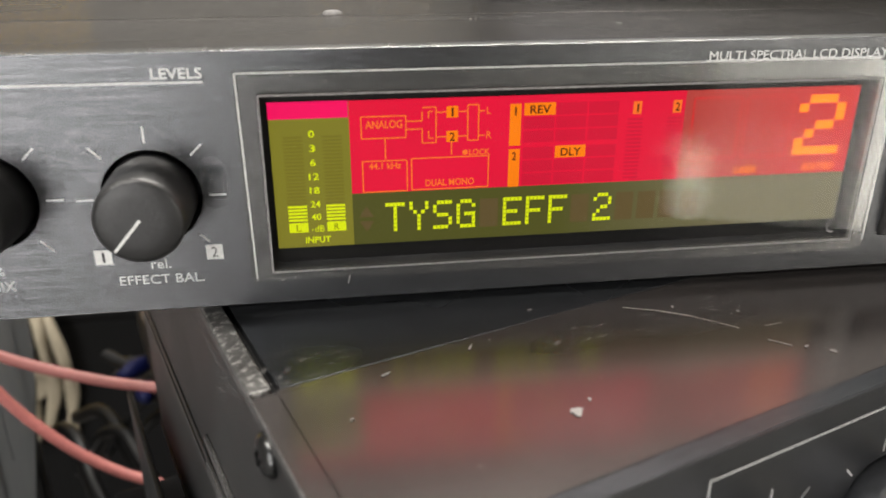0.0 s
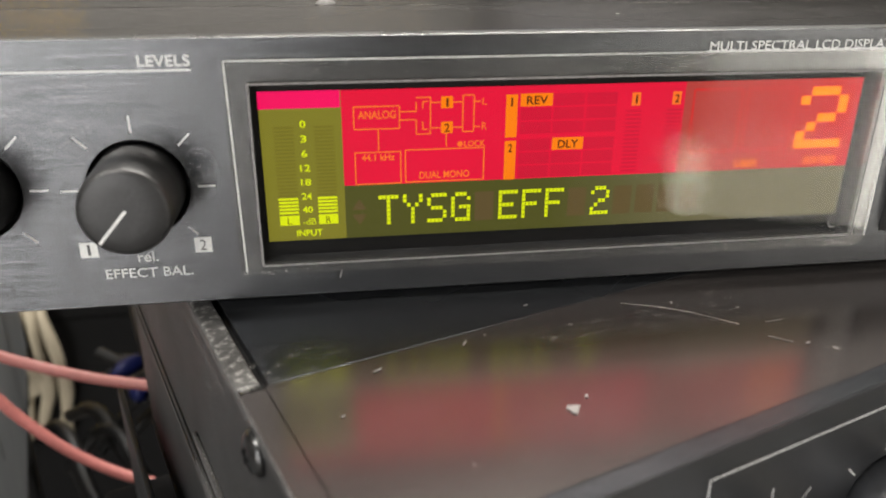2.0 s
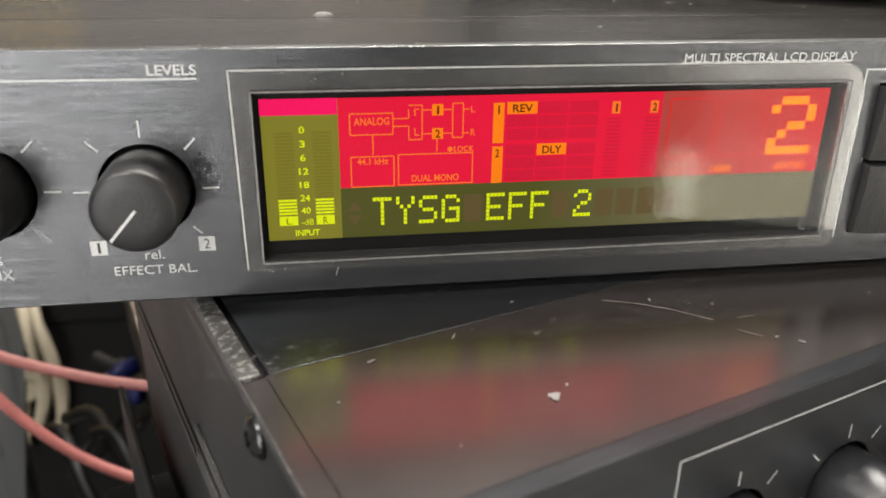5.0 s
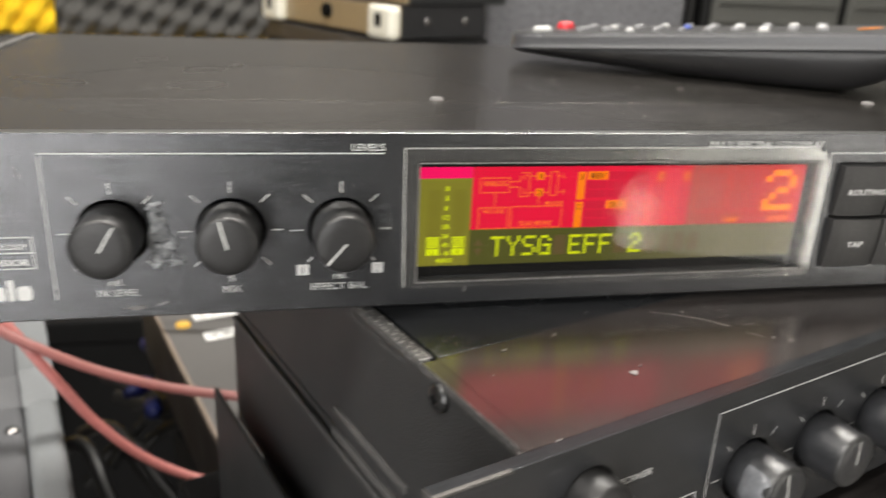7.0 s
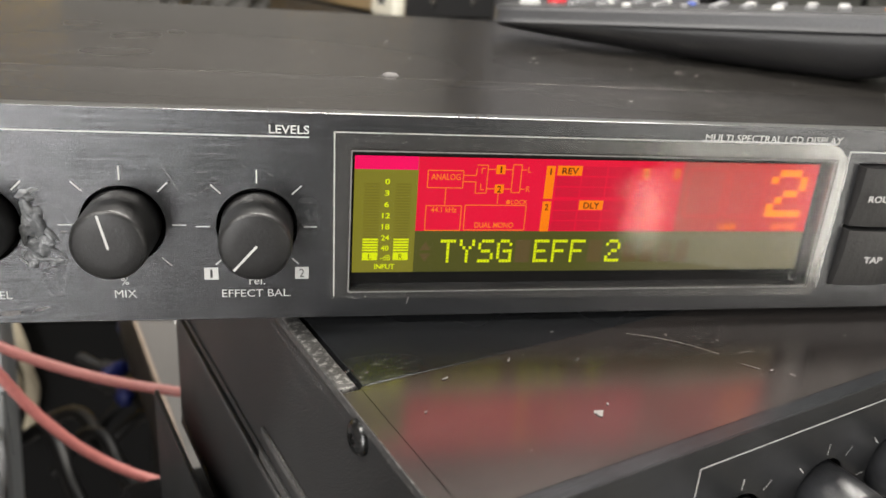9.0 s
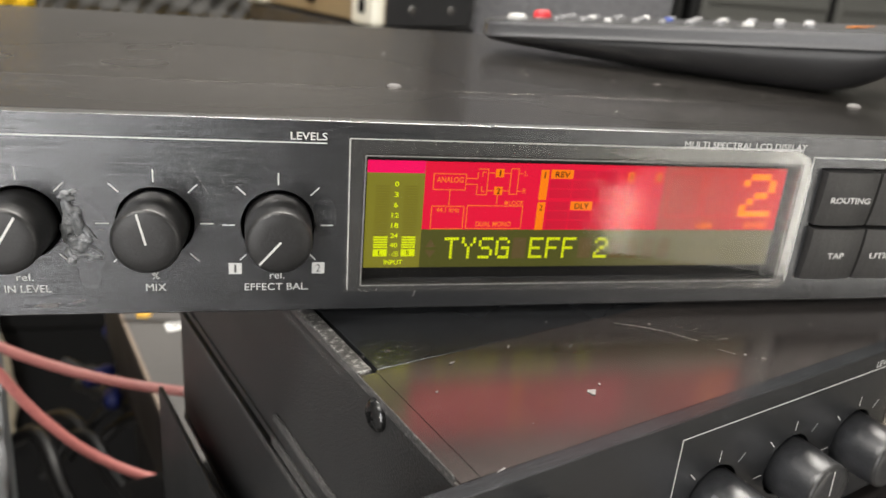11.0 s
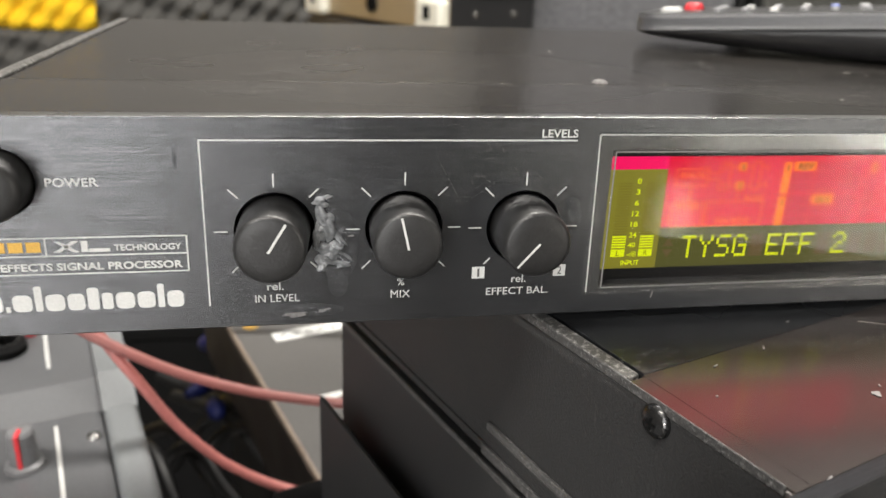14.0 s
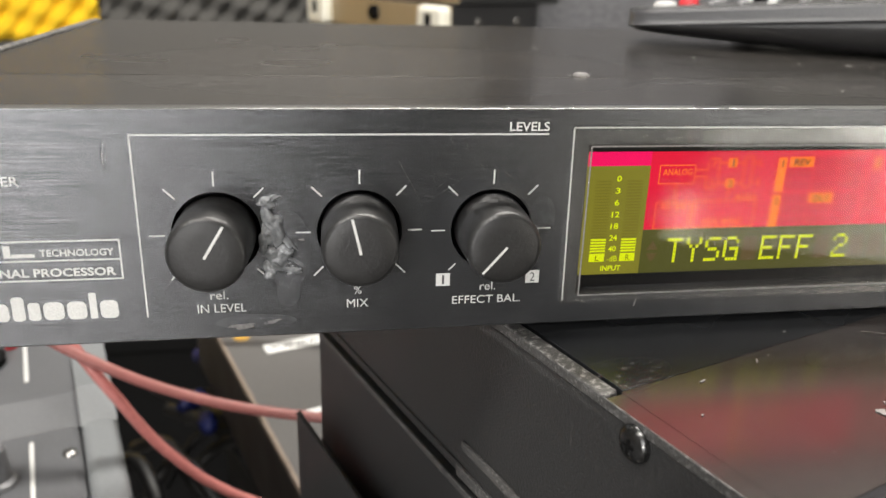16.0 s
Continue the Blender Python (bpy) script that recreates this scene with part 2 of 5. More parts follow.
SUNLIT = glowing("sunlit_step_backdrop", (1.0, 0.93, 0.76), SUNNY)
LCDOFF = surface("unlit_grey_display", (0.23, 0.212, 0.20), 0.35, 0.0, 400, (1, 1, 1), 0.1, 0.08)
LCDBLACK = surface("black_display_mask", (0.004, 0.004, 0.004), 0.5, 0.0, 600, spec=0.1)

FOAM_Y = surface("yellow_acoustic_foam", (0.82, 0.53, 0.015), 0.95, 0.0, 900, (1, 1, 1), 0.2, 0.03, 0.4)
FOAM_G = surface("charcoal_acoustic_foam", (0.08, 0.077, 0.072), 0.95, 0.0, 900, (1, 1, 1), 0.25, 0.03, 0.4)
# wall colour darkened from white to cut light bounced onto the processors
WALLPAINT = surface("warm_grey_wall_paint", (0.17, 0.165, 0.158), 0.8, 0.0, 60, (1, 1, 1), 0.06, 0.05, 0.1)
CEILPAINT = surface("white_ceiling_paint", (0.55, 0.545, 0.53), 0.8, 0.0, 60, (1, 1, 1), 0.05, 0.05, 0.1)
FLOORTILE = surface("beige_floor_tile", (0.14, 0.13, 0.117), 0.5, 0.0, 40, (1, 1, 1), 0.15, 0.08, 0.05)
TABLETOP = surface("black_laminate", (0.008, 0.008, 0.008), 0.6, 0.0, 300, (1, 1, 1), 0.3, 0.08, 0.1, spec=0.25)
REMOTE_TOP = surface("remote_matt_top", (0.028, 0.028, 0.029), 0.42, 0.0, 1500, (1, 1, 1), 0.2, 0.06, 0.2)
REMOTE_SIDE = surface("remote_grey_rim", (0.075, 0.075, 0.08), 0.38, 0.0, 1500, (1, 1, 1), 0.15, 0.06, 0.1)
REMOTE_BODY = surface("remote_black_shell", (0.02, 0.02, 0.021), 0.4, 0.0, 1800, (1, 1, 1), 0.2, 0.06, 0.25)
KEYGREY = surface("grey_rubber_key", (0.2, 0.2, 0.205), 0.45, 0.0, 900)
KEYWHITE = surface("white_rubber_key", (0.55, 0.545, 0.53), 0.45, 0.0, 900)
KEYRED = surface("red_rubber_key", (0.62, 0.04, 0.05), 0.45, 0.0, 900)
KEYBLUE = surface("blue_rubber_key", (0.08, 0.12, 0.4), 0.45, 0.0, 900)
KEYORANGE = surface("orange_logo_paint", (0.85, 0.27, 0.04), 0.45, 0.0, 900)
MIXER = surface("grey_painted_mixer_metal", (0.095, 0.097, 0.102), 0.4, 0.1, 800, (1, 1, 1), 0.12, 0.08, 0.15, (0.45, 0.45, 0.45), (0.74, 0.8), 100)
MIXEREDGE = surface("pale_grey_mixer_cheek", (0.16, 0.168, 0.173), 0.38, 0.0, 700, (1, 1, 1), 0.1, 0.08, 0.1)
KNOBGREY = surface("grey_knob_plastic", (0.15, 0.15, 0.155), 0.45, 0.0, 900)
CABLE = surface("pink_cable_jacket", (0.40, 0.137, 0.122), 0.42, 0.0, 400, (1, 1, 1), 0.15, 0.08, 0.1)
# darker copy of the pink jacket: the upper cable's shade put into colour
CABLESHADE = surface("shaded_pink_cable_jacket", (0.25, 0.085, 0.075), 0.45, 0.0, 400, (1, 1, 1), 0.15, 0.08, 0.1)
CABLEBEIGE = surface("cream_cable_jacket", (0.40, 0.35, 0.26), 0.5, 0.0, 400, (1, 1, 1), 0.25, 0.08, 0.1)
CABLEBLACK = surface("black_cable_jacket", (0.0035, 0.0035, 0.0038), 0.5, 0.0, 400, (1, 1, 1), 0.25, 0.08, 0.1)
BLUEPLASTIC = surface("blue_connector_plastic", (0.009, 0.014, 0.085), 0.5, 0.0, 500, spec=0.3)
BROWNPAINT = surface("dull_brown_paint", (0.011, 0.007, 0.0055), 0.5, 0.0, 300, (1, 1, 1), 0.4, 0.08, 0.2, (0.16, 0.14, 0.12), (0.70, 0.74), 130)
RUSTEDGE = surface("rusty_pale_edge", (0.22, 0.175, 0.14), 0.5, 0.1, 600, (1, 1, 1), 0.4, 0.08, 0.3, (0.12, 0.07, 0.04), (0.55, 0.68), 220)
GREYBOX = surface("grey_equipment_case", (0.09, 0.086, 0.082), 0.5, 0.1, 500, (1, 1, 1), 0.15, 0.08, 0.15, (0.32, 0.31, 0.3), (0.68, 0.75), 60)
TAPE = surface("white_label_tape", (0.68, 0.68, 0.66), 0.6, 0.0, 300, (1, 1, 1), 0.2, 0.06, 0.1)
CREAMCAP = surface("cream_plastic_handle", (0.8, 0.77, 0.66), 0.4, 0.0, 300, (1, 1, 1), 0.08, 0.06)
TANFACE = surface("tan_metal_face", (0.36, 0.28, 0.17), 0.4, 0.3, 300, (1, 1, 1), 0.15, 0.06, 0.1)
PITCH = surface("dull_black_plastic", (0.0085, 0.0085, 0.0087), 0.6, 0.0, 500, (1, 1, 1), 0.3, 0.08, 0.1, spec=0.1)
WORNBROWN = surface("worn_brown_face", (0.06, 0.052, 0.045), 0.5, 0.1, 90, (1, 1, 1), 0.6, 0.08, 0.2, (0.26, 0.24, 0.22), (0.60, 0.70), 45)
BLACKCASE = surface("black_amplifier_case", (0.018, 0.018, 0.019), 0.45, 0.1, 600, (1, 1, 1), 0.25, 0.08, 0.15)
PURPLE = surface("faded_purple_print", (0.16, 0.13, 0.28), 0.55, 0.0, 300)
GREYCARPET = surface("grey_carpet_covering", (0.13, 0.13, 0.138), 0.95, 0.0, 130, (1, 1, 1), 0.45, 0.03, 0.5, None, (0.6, 0.7), 100, (1, 1, 1), 0.2, 5.0)
GRILLE = surface("dark_grille_cloth", (0.068, 0.068, 0.062), 0.9, 0.0, 700, (0.4, 1, 3), 0.35, 0.04, 0.5)


# ---------------------------------------------------------------- mesh helpers
def part(name, bm, material, parent=None, label="", smooth=False, local=None):
    """Links a bmesh as one mesh object, under a thing or under a part."""
    me = bpy.data.meshes.new(name)
    bm.to_mesh(me)
    bm.free()
    me.materials.append(material)
    if smooth:
        for f in me.polygons:
            f.use_smooth = True
    ob = new(name, me)
    if parent:
        ob.parent = parent
    if local is not None:
        ob.matrix_basis = local
    if label:
        ob["label"] = label
    return ob


def thing(name, m, label, category, group="", kind=""):
    ob = new(name)
    ob.empty_display_size = 0.02
    ob.matrix_basis = m
    return tagged(ob, label, category, group, kind)


def box(x0, x1, y0, y1, z0, z1, bevel=0.0, seg=2, bm=None):
    b = bmesh.new()
    bmesh.ops.create_cube(b, size=1.0, matrix=Matrix.Translation(((x0 + x1) / 2, (y0 + y1) / 2, (z0 + z1) / 2)) @ Matrix.Diagonal((x1 - x0, y1 - y0, z1 - z0, 1)))
    if bevel:
        bmesh.ops.bevel(b, geom=b.edges[:], offset=bevel, segments=seg, affect='EDGES', profile=0.5)
    if bm is None:
        return b
    me = bpy.data.meshes.new("tmp")
    b.to_mesh(me)
    b.free()
    bm.from_mesh(me)
    bpy.data.meshes.remove(me)
    return bm


def turned(profile, seg=32, m=None):
    """A solid of revolution about z from (radius, height) pairs."""
    bm = bmesh.new()
    rings = []
    for r, z in profile:
        if r <= 1e-7:
            rings.append([bm.verts.new((0, 0, z))])
        else:
            rings.append([bm.verts.new((r * math.cos(2 * math.pi * i / seg), r * math.sin(2 * math.pi * i / seg), z)) for i in range(seg)])
    for a, b in zip(rings, rings[1:]):
        for i in range(seg):
            j = (i + 1) % seg
            if len(a) == 1 and len(b) > 1:
                bm.faces.new((a[0], b[i], b[j]))
            elif len(b) == 1 and len(a) > 1:
                bm.faces.new((a[i], a[j], b[0]))
            elif len(a) > 1:
                bm.faces.new((a[i], a[j], b[j], b[i]))
    bmesh.ops.recalc_face_normals(bm, faces=bm.faces[:])
    if m is not None:
        bm.transform(m)
    return bm


FRONT = pose(0, 0, 0, 90, 0, 0)  # local z of a turned part points out of the panel, towards -y


def ring_points(cx, cz, rx, rz, n, round_box=None):
    if round_box:
        pts = []
        for sx, sz, a0 in ((1, 1, 0), (-1, 1, 90), (-1, -1, 180), (1, -1, 270)):
            for k in range(5):
                a = radians(a0 + 22.5 * k)
                pts.append((cx + sx * (rx - round_box) + round_box * math.cos(a), cz + sz * (rz - round_box) + round_box * math.sin(a)))
        return pts
    return [(cx + rx * math.cos(2 * math.pi * i / n), cz + rz * math.sin(2 * math.pi * i / n)) for i in range(n)]


def plate(outer, holes, y0, y1):
    """A plate in the x-z plane with through holes, from y0 to y1."""
    bm = bmesh.new()
    edges = []
    for loop in [outer] + holes:
        vs = [bm.verts.new((x, y0, z)) for x, z in loop]
        edges += [bm.edges.new((vs[i], vs[(i + 1) % len(vs)])) for i in range(len(vs))]
    bmesh.ops.triangle_fill(bm, use_beauty=True, use_dissolve=False, edges=edges)
    faces = bm.faces[:]
    ext = bmesh.ops.extrude_face_region(bm, geom=faces)
    bmesh.ops.translate(bm, vec=(0, y1 - y0, 0), verts=[v for v in ext["geom"] if isinstance(v, bmesh.types.BMVert)])
    bmesh.ops.recalc_face_normals(bm, faces=bm.faces[:])
    return bm


def rect(x0, x1, z0, z1):
    return [(x0, z0), (x1, z0), (x1, z1), (x0, z1)]


def flat(polys, y):
    """Flat printed shapes facing -y."""
    bm = bmesh.new()
    for p in polys:
        f = bm.faces.new([bm.verts.new((x, y, z)) for x, z in p])
        f.normal_update()
        if f.normal.y > 0:
            f.normal_flip()
    return bm


def stroke(x0, z0, x1, z1, w):
    dx, dz = x1 - x0, z1 - z0
    n = math.hypot(dx, dz)
    ox, oz = -dz / n * w / 2, dx / n * w / 2
    return [(x0 + ox, z0 + oz), (x0 - ox, z0 - oz), (x1 - ox, z1 - oz), (x1 + ox, z1 + oz)]


def frame_lines(x0, x1, z0, z1, w):
    return [stroke(x0, z0, x1, z0, w), stroke(x0, z1, x1, z1, w), stroke(x0, z0, x0, z1, w), stroke(x1, z0, x1, z1, w)]


LETTERS = {}


def lettering(words, x0, x1, z0, z1, y, material, parent, name="lettering", bold=0.0, shear=0.0):
    """Words in the built-in font, fitted into a rectangle of the panel."""
    key = (words, bold, shear)
    if key not in LETTERS:
        cu = bpy.data.curves.new("words", 'FONT')
        cu.body, cu.size, cu.resolution_u, cu.offset, cu.shear = words, 1.0, 3, bold, shear
        tmp = new("words", cu)
        me = bpy.data.meshes.new_from_object(tmp.evaluated_get(bpy.context.evaluated_depsgraph_get()))
        bpy.data.objects.remove(tmp)
        co = np.array([v.co[:] for v in me.vertices])
        LETTERS[key] = (co, [tuple(p.vertices) for p in me.polygons])
        bpy.data.meshes.remove(me)
    co, faces = LETTERS[key]
    if words == "1":
        x0, x1 = x0 + (x1 - x0) * 0.3, x1 - (x1 - x0) * 0.25
    lo, hi = co.min(0), co.max(0)
    sx, sz = (x1 - x0) / (hi[0] - lo[0]), (z1 - z0) / (hi[1] - lo[1])
    me = bpy.data.meshes.new(name)
    me.from_pydata([(x0 + (a[0] - lo[0]) * sx, y, z0 + (a[1] - lo[1]) * sz) for a in co], [], faces)
    me.materials.append(material)
    ob = new(name, me)
    ob.parent = parent
    return ob


def tube(points, radius, name, material, parent=None, seg=8):
    """A round cable along a smooth curve through the points."""
    cu = bpy.data.curves.new(name, 'CURVE')
    cu.dimensions = '3D'
    cu.bevel_depth, cu.bevel_resolution, cu.resolution_u = radius, 3, seg
    sp = cu.splines.new('BEZIER')
    sp.bezier_points.add(len(points) - 1)
    for bp, p in zip(sp.bezier_points, points):
        bp.co, bp.handle_left_type, bp.handle_right_type = p, 'AUTO', 'AUTO'
    cu.use_fill_caps = True
    tmp = new(name, cu)
    me = bpy.data.meshes.new_from_object(tmp.evaluated_get(bpy.context.evaluated_depsgraph_get()))
    bpy.data.objects.remove(tmp)
    me.materials.clear()
    me.materials.append(material)
    for f in me.polygons:
        f.use_smooth = True
    ob = new(name, me)
    if parent:
        ob.parent = parent
    return ob


def blob(cx, cz, rx, rz, rnd, n=14, turn=0.0, jag=0.45):
    """An irregular rounded outline."""
    f = [rnd.random() * 6.3 for _ in range(4)]
    pts = []
    for i in range(n):
        a = 2 * math.pi * i / n
        r = 1 + jag * (0.5 * math.sin(2 * a + f[0]) + 0.4 * math.sin(3 * a + f[1]) + 0.3 * math.sin(5 * a + f[2]) + 0.2 * (rnd.random() - 0.5))
        x, z = rx * r * math.cos(a), rz * r * math.sin(a)
        pts.append((cx + x * math.cos(turn) - z * math.sin(turn), cz + x * math.sin(turn) + z * math.cos(turn)))
    return pts


def lump(cx, cz, rx, rz, rnd, height, y=0.0, turn=0.0, n=16):
    """A low uneven smear standing proud of the panel."""
    bm = bmesh.new()
    rim = blob(cx, cz, rx, rz, rnd, n, turn)
    f = [rnd.random() * 6.3 for _ in range(3)]
    rings = []
    for s_, h_ in ((1.0, 0.0), (0.86, 0.55), (0.6, 0.9), (0.32, 0.75)):
        rings.append([bm.verts.new((cx + (x - cx) * s_, y - height * h_ * (0.75 + 0.5 * math.sin(3 * 6.283 * i / n + f[0] + s_ * 5) * s_), cz + (z - cz) * s_)) for i, (x, z) in enumerate(rim)])
    top = bm.verts.new((cx, y - height * 0.8, cz))
    for p, q in zip(rings, rings[1:]):
        for i in range(n):
            j = (i + 1) % n
            bm.faces.new((p[i], p[j], q[j], q[i]))
    for i in range(n):
        bm.faces.new((rings[-1][i], rings[-1][(i + 1) % n], top))
    bmesh.ops.recalc_face_normals(bm, faces=bm.faces[:])
    return bm


MM = 0.001
DOTS = {
    "T": "11111 00100 00100 00100 00100 00100 00100", "Y": "10001 10001 01010 00100 00100 00100 00100",
    "S": "01111 10000 10000 01110 00001 00001 11110", "G": "01110 10001 10000 10111 10001 10001 01111",
    "E": "11111 10000 10000 11110 10000 10000 11111", "F": "11111 10000 10000 11110 10000 10000 10000",
    "2": "01110 10001 00001 00110 01000 10000 11111",
}


def dot_character(ch, x0, z0, w, h, y, material, parent, gap=0.12):
    rows = DOTS[ch].split()
    cw, chh = w / 5, h / 7
    polys = [rect(x0 + c * cw + cw * gap / 2, x0 + (c + 1) * cw - cw * gap / 2, z0 + h - (r + 1) * chh + chh * gap / 2, z0 + h - r * chh - chh * gap / 2)
             for r in range(7) for c in range(5) if rows[r][c] == "1"]
    return part("dot_character", flat(polys, y), material, parent)


# ---------------------------------------------------------------- rack processor
def lit_display(unit):
    """The coloured display, with its zones and all that it shows (millimetres across the panel)."""
    d = part("display", flat([rect(0.0838, 0.1927, 0.0062, 0.0372)], 0.0034), LCDBLACK, unit, "lit red and olive display in a black mask")
    g = GLOW
    y1, y2, y3 = 0.0030, 0.0028, 0.0026

    def zone(name, x0, x1, z0, z1, mat, y=y1):
        return part(name, flat([rect(x0 * MM, x1 * MM, z0 * MM, z1 * MM)], y), g[mat], d)

    zone("meter_field", 85.0, 98.3, 9.0, 35.0, "olive")
    zone("overload_field", 85.0, 98.2, 32.2, 35.1, "magenta", y2)
    zone("red_field", 98.3, 158.0, 18.6, 35.0, "red")
    zone("number_field", 158.0, 191.5, 18.6, 35.0, "number")
    zone("text_field", 98.3, 191.5, 9.0, 18.6, "text")
    # meter
    for txt, z in (("0", 29.6), ("3", 27.1), ("6", 24.6), ("12", 22.1), ("18", 19.6), ("24", 17.1), ("40", 14.7)):
        w = 0.5 if len(txt) == 1 else 0.85
        lettering(txt, (91.9 - w) * MM, (91.9 + w) * MM, (z - 0.62) * MM, (z + 0.62) * MM, y2, g["yellow"], d, "numeral", 0.02)
    lettering("-dB", 0.0910, 0.0932, 0.0119, 0.0131, y2, g["yellow"], d)
    lettering("INPUT", 0.0898, 0.0942, 0.0098, 0.0110, y2, g["yellow"], d, "lettering", 0.02)
    for x in (87.1, 93.7):
        for k in range(5):
            part("meter_bar", flat([rect(x * MM, (x + 3.3) * MM, (14.0 + k * 0.62) * MM, (14.42 + k * 0.62) * MM)], y2), g["yellow"], d)
        for k in range(5, 25):
            part("unlit_meter_bar", flat([rect(x * MM, (x + 3.3) * MM, (14.0 + k * 0.62) * MM, (14.36 + k * 0.62) * MM)], y2), g["ghostbar"], d)
        part("meter_foot", flat([rect(x * MM, (x + 3.3) * MM, 0.0119, 0.0137)], y2), g["yellow"], d)
        lettering("L" if x < 90 else "R", (x + 1.25) * MM, (x + 2.05) * MM, 0.0122, 0.0134, y3, g["inkgreen"], d)
    # signal diagram
    lw = 0.22 * MM

    def lines(name, polys, mat="dimorange"):
        return part(name, flat(polys, y2), g[mat], d)

    lines("diagram_box", frame_lines(0.1003, 0.1079, 0.0284, 0.0322, lw))
    lettering("ANALOG", 0.1010, 0.1073, 0.0301, 0.0315, y2, g["dimorange"], d, "lettering", 0.02)
    lines("diagram_line", [stroke(0.1079, 0.0312, 0.1107, 0.0312, lw), stroke(0.1079, 0.0298, 0.1107, 0.0298, lw)])
    lines("diagram_bracket", [stroke(0.1107, 0.0335, 0.1131, 0.0335, lw), stroke(0.1131, 0.0335, 0.1131, 0.0273, lw), stroke(0.1131, 0.0273, 0.1107, 0.0273, lw),
                              stroke(0.1107, 0.0273, 0.1107, 0.0298, lw), stroke(0.1107, 0.0312, 0.1107, 0.0328, lw), stroke(0.1118, 0.0328, 0.1118, 0.0316, lw),
                              stroke(0.1118, 0.0294, 0.1118, 0.0281, lw), stroke(0.1118, 0.0328, 0.1126, 0.0328, lw), stroke(0.1118, 0.0281, 0.1126, 0.0281, lw)])
    for txt, z in (("1", 32.6), ("2", 28.3)):
        part("channel_mark", flat([rect(0.1149, 0.1169, (z - 1.0) * MM, (z + 1.0) * MM)], y2), g["orange"], d)
        lettering(txt, 0.11545, 0.11635, (z - 0.75) * MM, (z + 0.75) * MM, y3, g["ink"], d, "numeral", 0.02)
        lines("diagram_line", [stroke(0.1131, z * MM, 0.1149, z * MM, lw), stroke(0.1169, z * MM, 0.1186, z * MM, lw), stroke(0.1205, z * MM, 0.1216, z * MM, lw)])
    lines("diagram_box", frame_lines(0.1186, 0.1205, 0.0275, 0.0337, lw))
    lettering("L", 0.1219, 0.1227, 0.0320, 0.0332, y2, g["dimorange"], d)
    lettering("R", 0.1219, 0.1228, 0.0277, 0.0290, y2, g["dimorange"], d)
    lines("diagram_line", [stroke(0.1043, 0.0284, 0.1043, 0.0247, lw), stroke(0.1158, 0.0273, 0.1158, 0.0250, lw)])
    lettering("LOCK", 0.1189, 0.1226, 0.0248, 0.0259, y2, g["dimorange"], d, "lettering", 0.02)
    part("lock_mark", flat([ring_points(0.1182, 0.02535, 0.0005, 0.0005, 12)], y2), g["dimorange"], d)
    lines("diagram_box", frame_lines(0.1003, 0.1080, 0.0188, 0.0244, lw))
    lettering("44.1 kHz", 0.1014, 0.1070, 0.0229, 0.0241, y2, g["dimorange"], d, "lettering", 0.02)
    lines("diagram_box", frame_lines(0.1088, 0.1224, 0.0189, 0.0246, lw))
    lettering("DUAL MONO", 0.1112, 0.1199, 0.0194, 0.0207, y2, g["dimorange"], d, "lettering", 0.02)
    # engines
    for txt, z0, z1 in (("1", 26.2, 33.6), ("2", 18.6, 25.6)):
        part("engine_bar", flat([rect(0.1260, 0.1280, z0 * MM, z1 * MM)], y2), g["orange"], d)
        lettering(txt, 0.1266, 0.1273, (z1 - 2.0) * MM, (z1 - 0.5) * MM, y3, g["ink"], d, "numeral", 0.02)
    for txt, x0, z0 in (("REV", 128.5, 31.5), ("DLY", 134.4, 23.7)):
        part("effect_mark", flat([rect(x0 * MM, (x0 + 5.6) * MM, z0 * MM, (z0 + 2.2) * MM)], y2), g["orange"], d)
        lettering(txt, (x0 + 1.0) * MM, (x0 + 4.7) * MM, (z0 + 0.35) * MM, (z0 + 1.8) * MM, y3, g["ink"], d, "lettering", 0.02)
    for r in range(3):
        for c in range(3):
            for base in (31.5, 23.7):
                if (r, c, base) not in ((0, 0, 31.5), (0, 1, 23.7)):
                    part("unlit_effect_mark", flat([rect((128.5 + c * 5.8) * MM, (134.0 + c * 5.8) * MM, (base - r * 2.4) * MM, (base - r * 2.4 + 2.1) * MM)], y2), g["ghost"], d)
    for txt, x in (("1", 149.0), ("2", 156.4)):
        part("channel_mark", flat([rect((x - 0.8) * MM, (x + 0.8) * MM, 0.0311, 0.0334)], y2), g["dimorange"], d)
        lettering(txt, (x - 0.4) * MM, (x + 0.4) * MM, 0.0315, 0.0330, y3, g["ink"], d, "numeral", 0.02)
        for k in range(16):
            part("unlit_level_bar", flat([rect((x - 1.6) * MM, (x + 1.2) * MM, (19.2 + k * 0.72) * MM, (19.6 + k * 0.72) * MM)], y2), g["ghost"], d)
    # preset number
    for x0 in (159.6, 169.8):
        part("unlit_numeral", flat(frame_lines(x0 * MM, (x0 + 9.0) * MM, 0.0224, 0.0336, 0.0004), y2), g["ghostorange"], d)
    dot_character("2", 0.1800, 0.0223, 0.0092, 0.0113, y2, g["digit"], d, 0.02)
    lettering("USER", 0.1690, 0.1735, 0.0192, 0.0205, y2, g["orange"], d, "lettering", 0.03, 0.2)
    lettering("EDITED", 0.1825, 0.1891, 0.0193, 0.0206, y2, g["orange"], d, "lettering", 0.03, 0.2)
    # preset name in dots
    for i in range(20):
        x = 104.0 + i * 4.25
        ch = "TYSG EFF 2"[i] if i < 10 else " "
